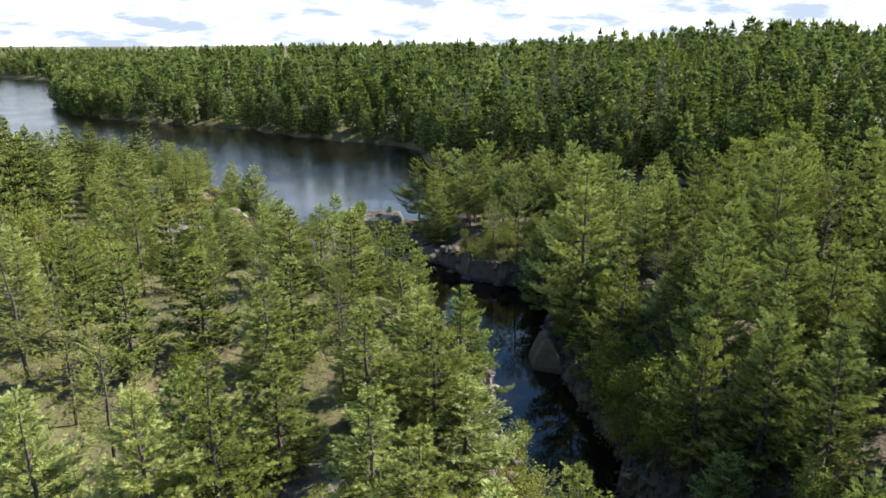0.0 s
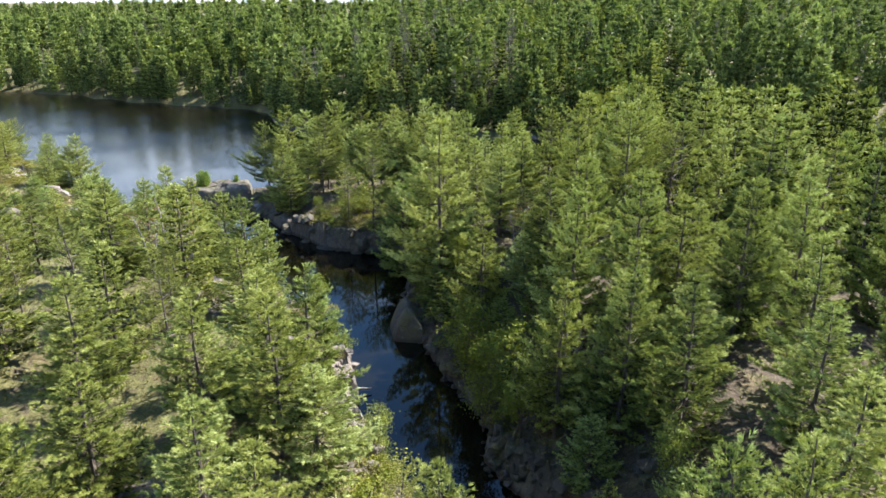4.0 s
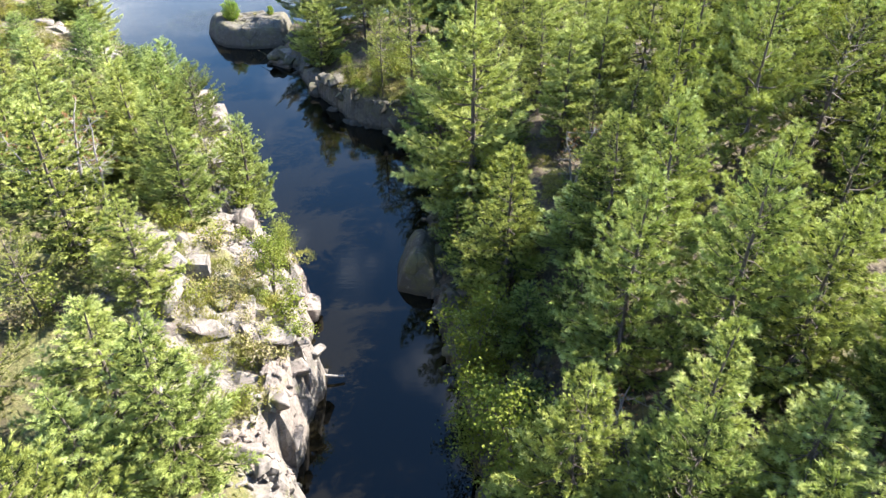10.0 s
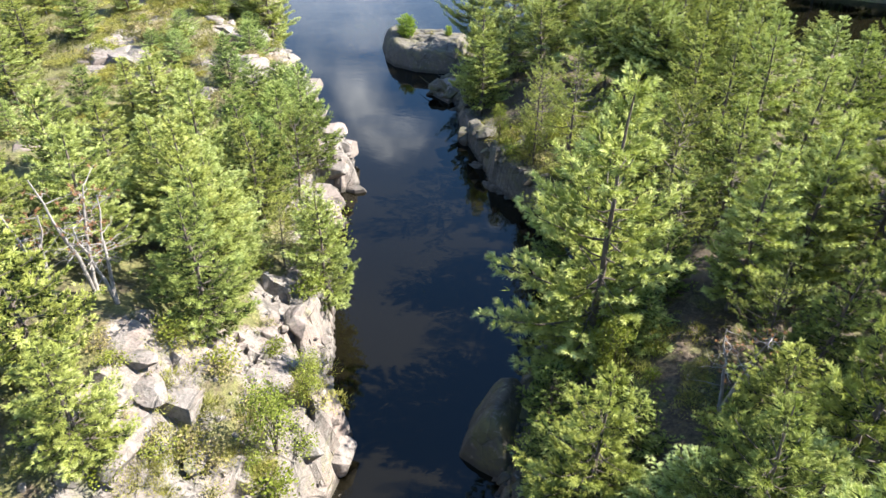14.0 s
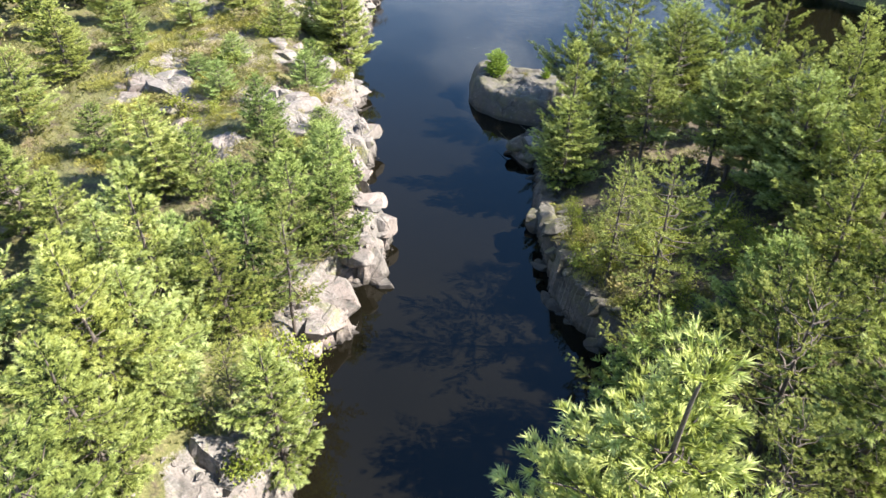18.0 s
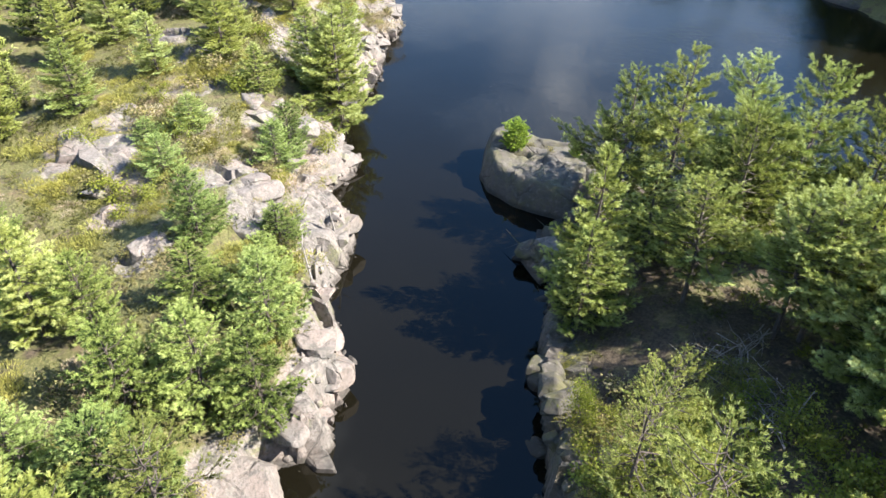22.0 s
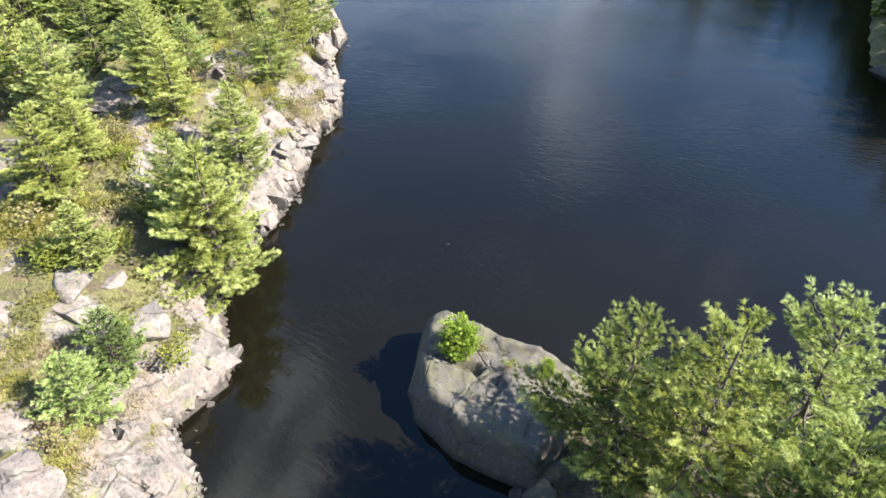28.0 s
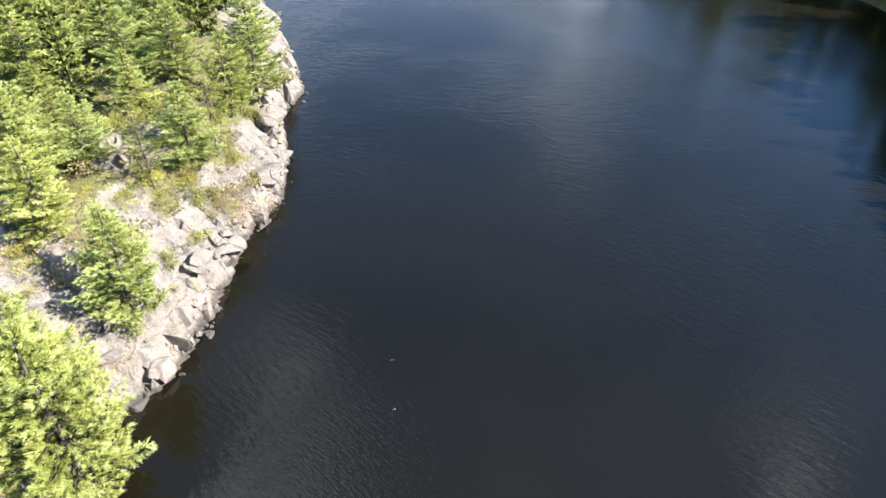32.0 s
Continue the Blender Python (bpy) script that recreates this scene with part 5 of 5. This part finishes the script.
HEATH_SLABS = [(-29.2, 72.1, 3.2), (-31.0, 75.9, 1.8), (-29.0, 75.2, 1.9), (-24.8, 70.5, 1.7), (-18.9, 75.8, 1.9), (-23.0, 58.3, 2.4), (-30.5, 74.7, 1.7), (-28.3, 73.6, 1.8), (-18.4, 75.0, 2.3),
               (-16.6, 72.9, 1.6), (-29.7, 80.2, 2.2), (-39.9, 94.8, 2.6), (-39.0, 85.7, 3.0), (-27.0, 71.8, 2.4), (-18.6, 68.5, 1.6), (-24.4, 81.4, 1.7), (-26.3, 79.2, 1.7), (-25.1, 83.7, 1.4),
               (-37.9, 101.1, 3.4), (-39.3, 93.4, 3.0), (-32.8, 93.4, 2.0), (-25.9, 82.6, 2.2), (-22.5, 83.1, 2.4), (-23.5, 80.8, 2.0)]
for slabs, label, sink in ((CLIFF_SLABS, "pale jointed granite slab on the cliff top", 0.04), (SHORE_SLABS, "worn pink granite block at the waterline", -0.03), (HEATH_SLABS, "pale worn granite slab among the heath", -0.06)):
    for k, (x, y, w) in enumerate(slabs):
        ob = tagged(new("granite_block", SLABS[(k * 5 + len(slabs)) % (7 if slabs is SHORE_SLABS else 11)]), label, "rock", "granite blocks")
        ob.matrix_basis = pose(x, y, height(x, y)[0] + sink * w, r.uniform(-7, 7), r.uniform(-7, 7), r.uniform(0, 360)) @ Matrix.Diagonal((w, w, w * r.uniform(0.75, 1.0), 1))


def rubble(name, label, shore, y0, y1, count, size, inner, seed):
    """Small broken stone, too much to count, in one mesh."""
    g = np.random.default_rng(seed)
    shapes = []
    for me in BLOCKS:
        co, tri = np.empty(len(me.vertices) * 3, np.float32), np.empty(len(me.loops), np.int32)
        me.vertices.foreach_get("co", co)
        me.loops.foreach_get("vertex_index", tri)
        shapes.append((co.reshape(-1, 3), tri.reshape(-1, 3)))
    s = np.array([p for p in shore if y0 - 4 <= p[1] <= y1 + 4])
    seg = np.cumsum(np.r_[0, np.hypot(*np.diff(s, axis=0).T)])
    u = g.uniform(0, seg[-1], count)
    x = np.interp(u, seg, s[:, 0]) + (1 if shore is RIGHT else -1) * g.uniform(*inner, count)
    y = np.interp(u, seg, s[:, 1]) + g.normal(0, 0.3, count)
    h = np.maximum(terrain(x, y)[0], -0.2)
    out = []
    for k in range(count):
        v, f = shapes[g.integers(len(shapes))]
        turn = np.array(Euler(g.uniform(-3, 3, 3)).to_matrix())
        out.append((v @ turn.T * g.uniform(*size) + [x[k], y[k], h[k] + 0.03], f))
    v, f = joined(out)
    return tagged(new(name, mesh_from(name, v, f, MOSSY_SHADED if shore is RIGHT else ROCK)), label, "rubble", kind="stuff")


rubble("rubble", "grey broken rock sloping into the water below the wood", RIGHT, 24, 58, 1150, (0.22, 0.72), (-0.3, 4.2), 81)
rubble("rubble", "pale split stone along the foot of the west bank", LEFT, 30, 86, 260, (0.15, 0.45), (-0.35, 0.7), 82)
rubble("rubble", "broken pink-grey stone strewn over the cliff", LEFT, 33, 50, 200, (0.12, 0.42), (0.6, 6.5), 84)
rubble("rubble", "pale broken stone between the pines at the river", LEFT, 23, 33, 170, (0.15, 0.5), (0.2, 3.2), 85)
rubble("rubble", "pale split stone along the open lake shore", LEFT2, 88, 122, 240, (0.15, 0.5), (-0.4, 1.0), 83)


def domed_rock(name, poly, top, pitch, label, seed, power=0.55, run=2.2, material=None, joints=()):
    """A whaleback of bare granite with a stepped top and a few long joints."""
    p = np.array(poly, float)
    (x0, y0), (x1, y1) = p.min(0) - 0.8, p.max(0) + 0.8
    xs, ys = np.arange(x0, x1, pitch), np.arange(y0, y1, pitch)
    gx, gy = np.meshgrid(xs, ys)
    x, y = gx.ravel(), gy.ravel()
    d = inland(x, y, p) + 0.35 * (fbm(x * 0.7, y * 0.7, seed) - 0.47)
    h = top * step(0, run, d) ** power
    h = h * (0.86 + 0.35 * (fbm(x * 0.25, y * 0.25, seed + 3)))
    own, tilt, gap = blocks(x + 1.6 * fbm(x * 0.6, y * 0.6, 5), y + 1.6 * fbm(x * 0.6, y * 0.6, 15), 2.6, seed)
    inn = step(0.25, 0.9, d)
    h += inn * (0.20 * (own - 0.5) + 0.12 * tilt - 0.05 * step(0.10, 0.0, gap)) + 0.34 * (fbm(x * 1.1, y * 1.1, seed + 7) - 0.47) + 0.08 * (fbm(x * 5, y * 5, seed + 9) - 0.47)
    for jx, jy, slope, x1, deep in joints:
        across = (y - jy - slope * (x - jx) + 0.5 * (fbm(x * 1.2, y * 1.2, 19) - 0.47)) / 0.22
        h -= inn * deep * np.exp(-across * across) * (x < x1)
    h = np.where(d < 0, np.maximum(-1.2, 3.0 * d), h)
    nx, ny = len(xs), len(ys)
    i = np.arange(nx * ny).reshape(ny, nx)
    f = np.stack([i[:-1, :-1], i[:-1, 1:], i[1:, 1:], i[1:, :-1]], -1).reshape(-1, 4)
    me = mesh_from(name, np.column_stack([x, y, h]), f, material or ROCK, None, True)
    return tagged(new(name, me), label, "rock", "rocks on the shore")


def top_of(ob, x, y):
    """The height of a rock's surface at x, y."""
    near_v = min(ob.data.vertices, key=lambda v: (v.co.x - x) ** 2 + (v.co.y - y) ** 2)
    return near_v.co.z


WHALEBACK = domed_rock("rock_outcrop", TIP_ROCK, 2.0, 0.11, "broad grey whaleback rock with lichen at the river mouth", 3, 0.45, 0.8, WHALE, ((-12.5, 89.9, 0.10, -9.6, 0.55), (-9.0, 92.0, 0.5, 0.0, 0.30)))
domed_rock("boulder", [(6.9, 48.4), (9.2, 47.6), (9.6, 51.0), (8.8, 52.8), (7.1, 52.2), (6.7, 50.2)], 1.9, 0.11, "large dark wet boulder standing in the river", 9, 0.5, 1.3, MOSSY_SHADED)
domed_rock("rock_outcrop", [(-6.3, 82.9), (-4.0, 81.4), (-3.0, 84.0), (-5.0, 85.6), (-6.2, 84.4)], 1.1, 0.11, "low pink rock at the water's edge", 15, 0.5, 0.9)
domed_rock("rock_outcrop", [(-2.6, 139.2), (0.5, 137.6), (5, 137.5), (4, 141), (-1.5, 141.5)], 0.55, 0.2, "low grey rock off the far shore", 17, 0.5, 1.2, MOSSY_SHADED)
for x, y, w, k in ((-9.0, 93.2, 1.1, 1), (-8.1, 93.4, 0.9, 4), (-7.2, 93.1, 1.5, 8), (-6.2, 92.8, 1.2, 3), (-9.9, 93.2, 0.7, 6)):
    ob = tagged(new("granite_block", SLABS[k]), "grey broken block at the foot of the whaleback rock", "rock", "granite blocks")
    ob.matrix_basis = pose(x, y, 0.25, 4, -6, 40 * k) @ Matrix.Diagonal((w, w, w, 1))
sapling = Kind("pine_sapling", "small bright green pine growing alone on the whaleback rock", "pine tree", "young pines",
               [pine_arrays(66 + k, tall=1.7, base=0.06, reach=0.85, whorls=9, per=6, shoots=12, pitch=0.05, length=0.10, width=0.030, ragged=0.2, power=0.6, foot=0.15, tone=0.1) for k in range(2)], SAPLING)
sapling.place(-11.0, 90.6, top_of(WHALEBACK, -11.0, 90.6) - 0.05, 1.1, 40, 0, 1.1)
sapling.place(-7.2, 91.6, top_of(WHALEBACK, -7.2, 91.6) - 0.05, 0.5, 140, 1, 1.0, "small dark pine in the shade on the whaleback rock")
for x, y in ((-11.6, 90.3), (-10.3, 91.4), (-8.6, 90.9)):
    bush.place(x, y, top_of(WHALEBACK, x, y) - 0.05, 0.32, 20 * x, 1, 1.5, "low brown-green sprigs in a joint of the whaleback rock")


# ---- dead wood ----
def brush(name, x, y, count, reach, label, seed):
    """A heap of bleached fallen branches."""
    g = np.random.default_rng(seed)
    wood = []
    for k in range(count):
        a, ln = g.uniform(0, 6.28), g.uniform(0.5, 1.0) * reach
        c = g.normal(0, reach * 0.3, 2)
        u = np.linspace(-0.5, 0.5, 5)[:, None]
        pth = np.column_stack([c[0] + u * np.cos(a) * ln, c[1] + u * np.sin(a) * ln, np.full(5, g.uniform(0.1, 0.55))]) + g.normal(0, 0.06, (5, 3))
        wood.append(tube(pth, np.linspace(0.028, 0.006, 5), 4))
        for j in range(3):
            e = pth[1 + j]
            wood.append(tube([e, e + g.normal(0, 0.2, 3) + [0, 0, 0.08], e + g.normal(0, 0.38, 3) + [0, 0, 0.12]], [0.012, 0.008, 0.003], 3))
    v, f = joined(wood)
    ob = tagged(new(name, mesh_from(name, v, f, GREY, None, True)), label, "dead wood", "fallen wood")
    ob.location = (x, y, height(x, y)[0])
    return ob


brush("brush_heap", 6.6, 78.6, 20, 2.8, "heap of bleached fallen branches under the pines", 1)
brush("brush_heap", 8.0, 75.6, 16, 2.4, "heap of bleached fallen branches under the pines", 2)
brush("brush_heap", 17.5, 33.2, 16, 2.4, "heap of bleached fallen branches under the pines", 3)
v, f = tube(np.column_stack([np.linspace(-1.2, 1.3, 6), [0, 0.05, 0.02, 0.08, 0.05, 0.1], np.linspace(0.25, -0.1, 6)]), np.linspace(0.10, 0.06, 6), 7)
log = tagged(new("driftwood_log", mesh_from("driftwood_log", v, f, GREY, None, True)), "bleached driftwood log lying on the west shore", "log", "fallen wood")
log.location = (3.2, 41.7, 0.35)
for x, y, turn in ((-19.2, 100.9, 20), (-17.3, 98.7, 65)):
    v, f = tube(np.column_stack([np.linspace(-0.16, 0.16, 5), [0, 0.02, 0.01, 0.03, 0.02], [0.01, 0.02, 0.015, 0.02, 0.01]]), np.linspace(0.016, 0.008, 5), 5)
    twig = tagged(new("floating_twig", mesh_from("floating_twig", v, f, GREY, None, True)), "small bleached twig floating on the dark lake", "twig", "fallen wood")
    twig.matrix_basis = pose(x, y, 0.0, 0, 0, turn) @ Matrix.Scale(0.6, 4)
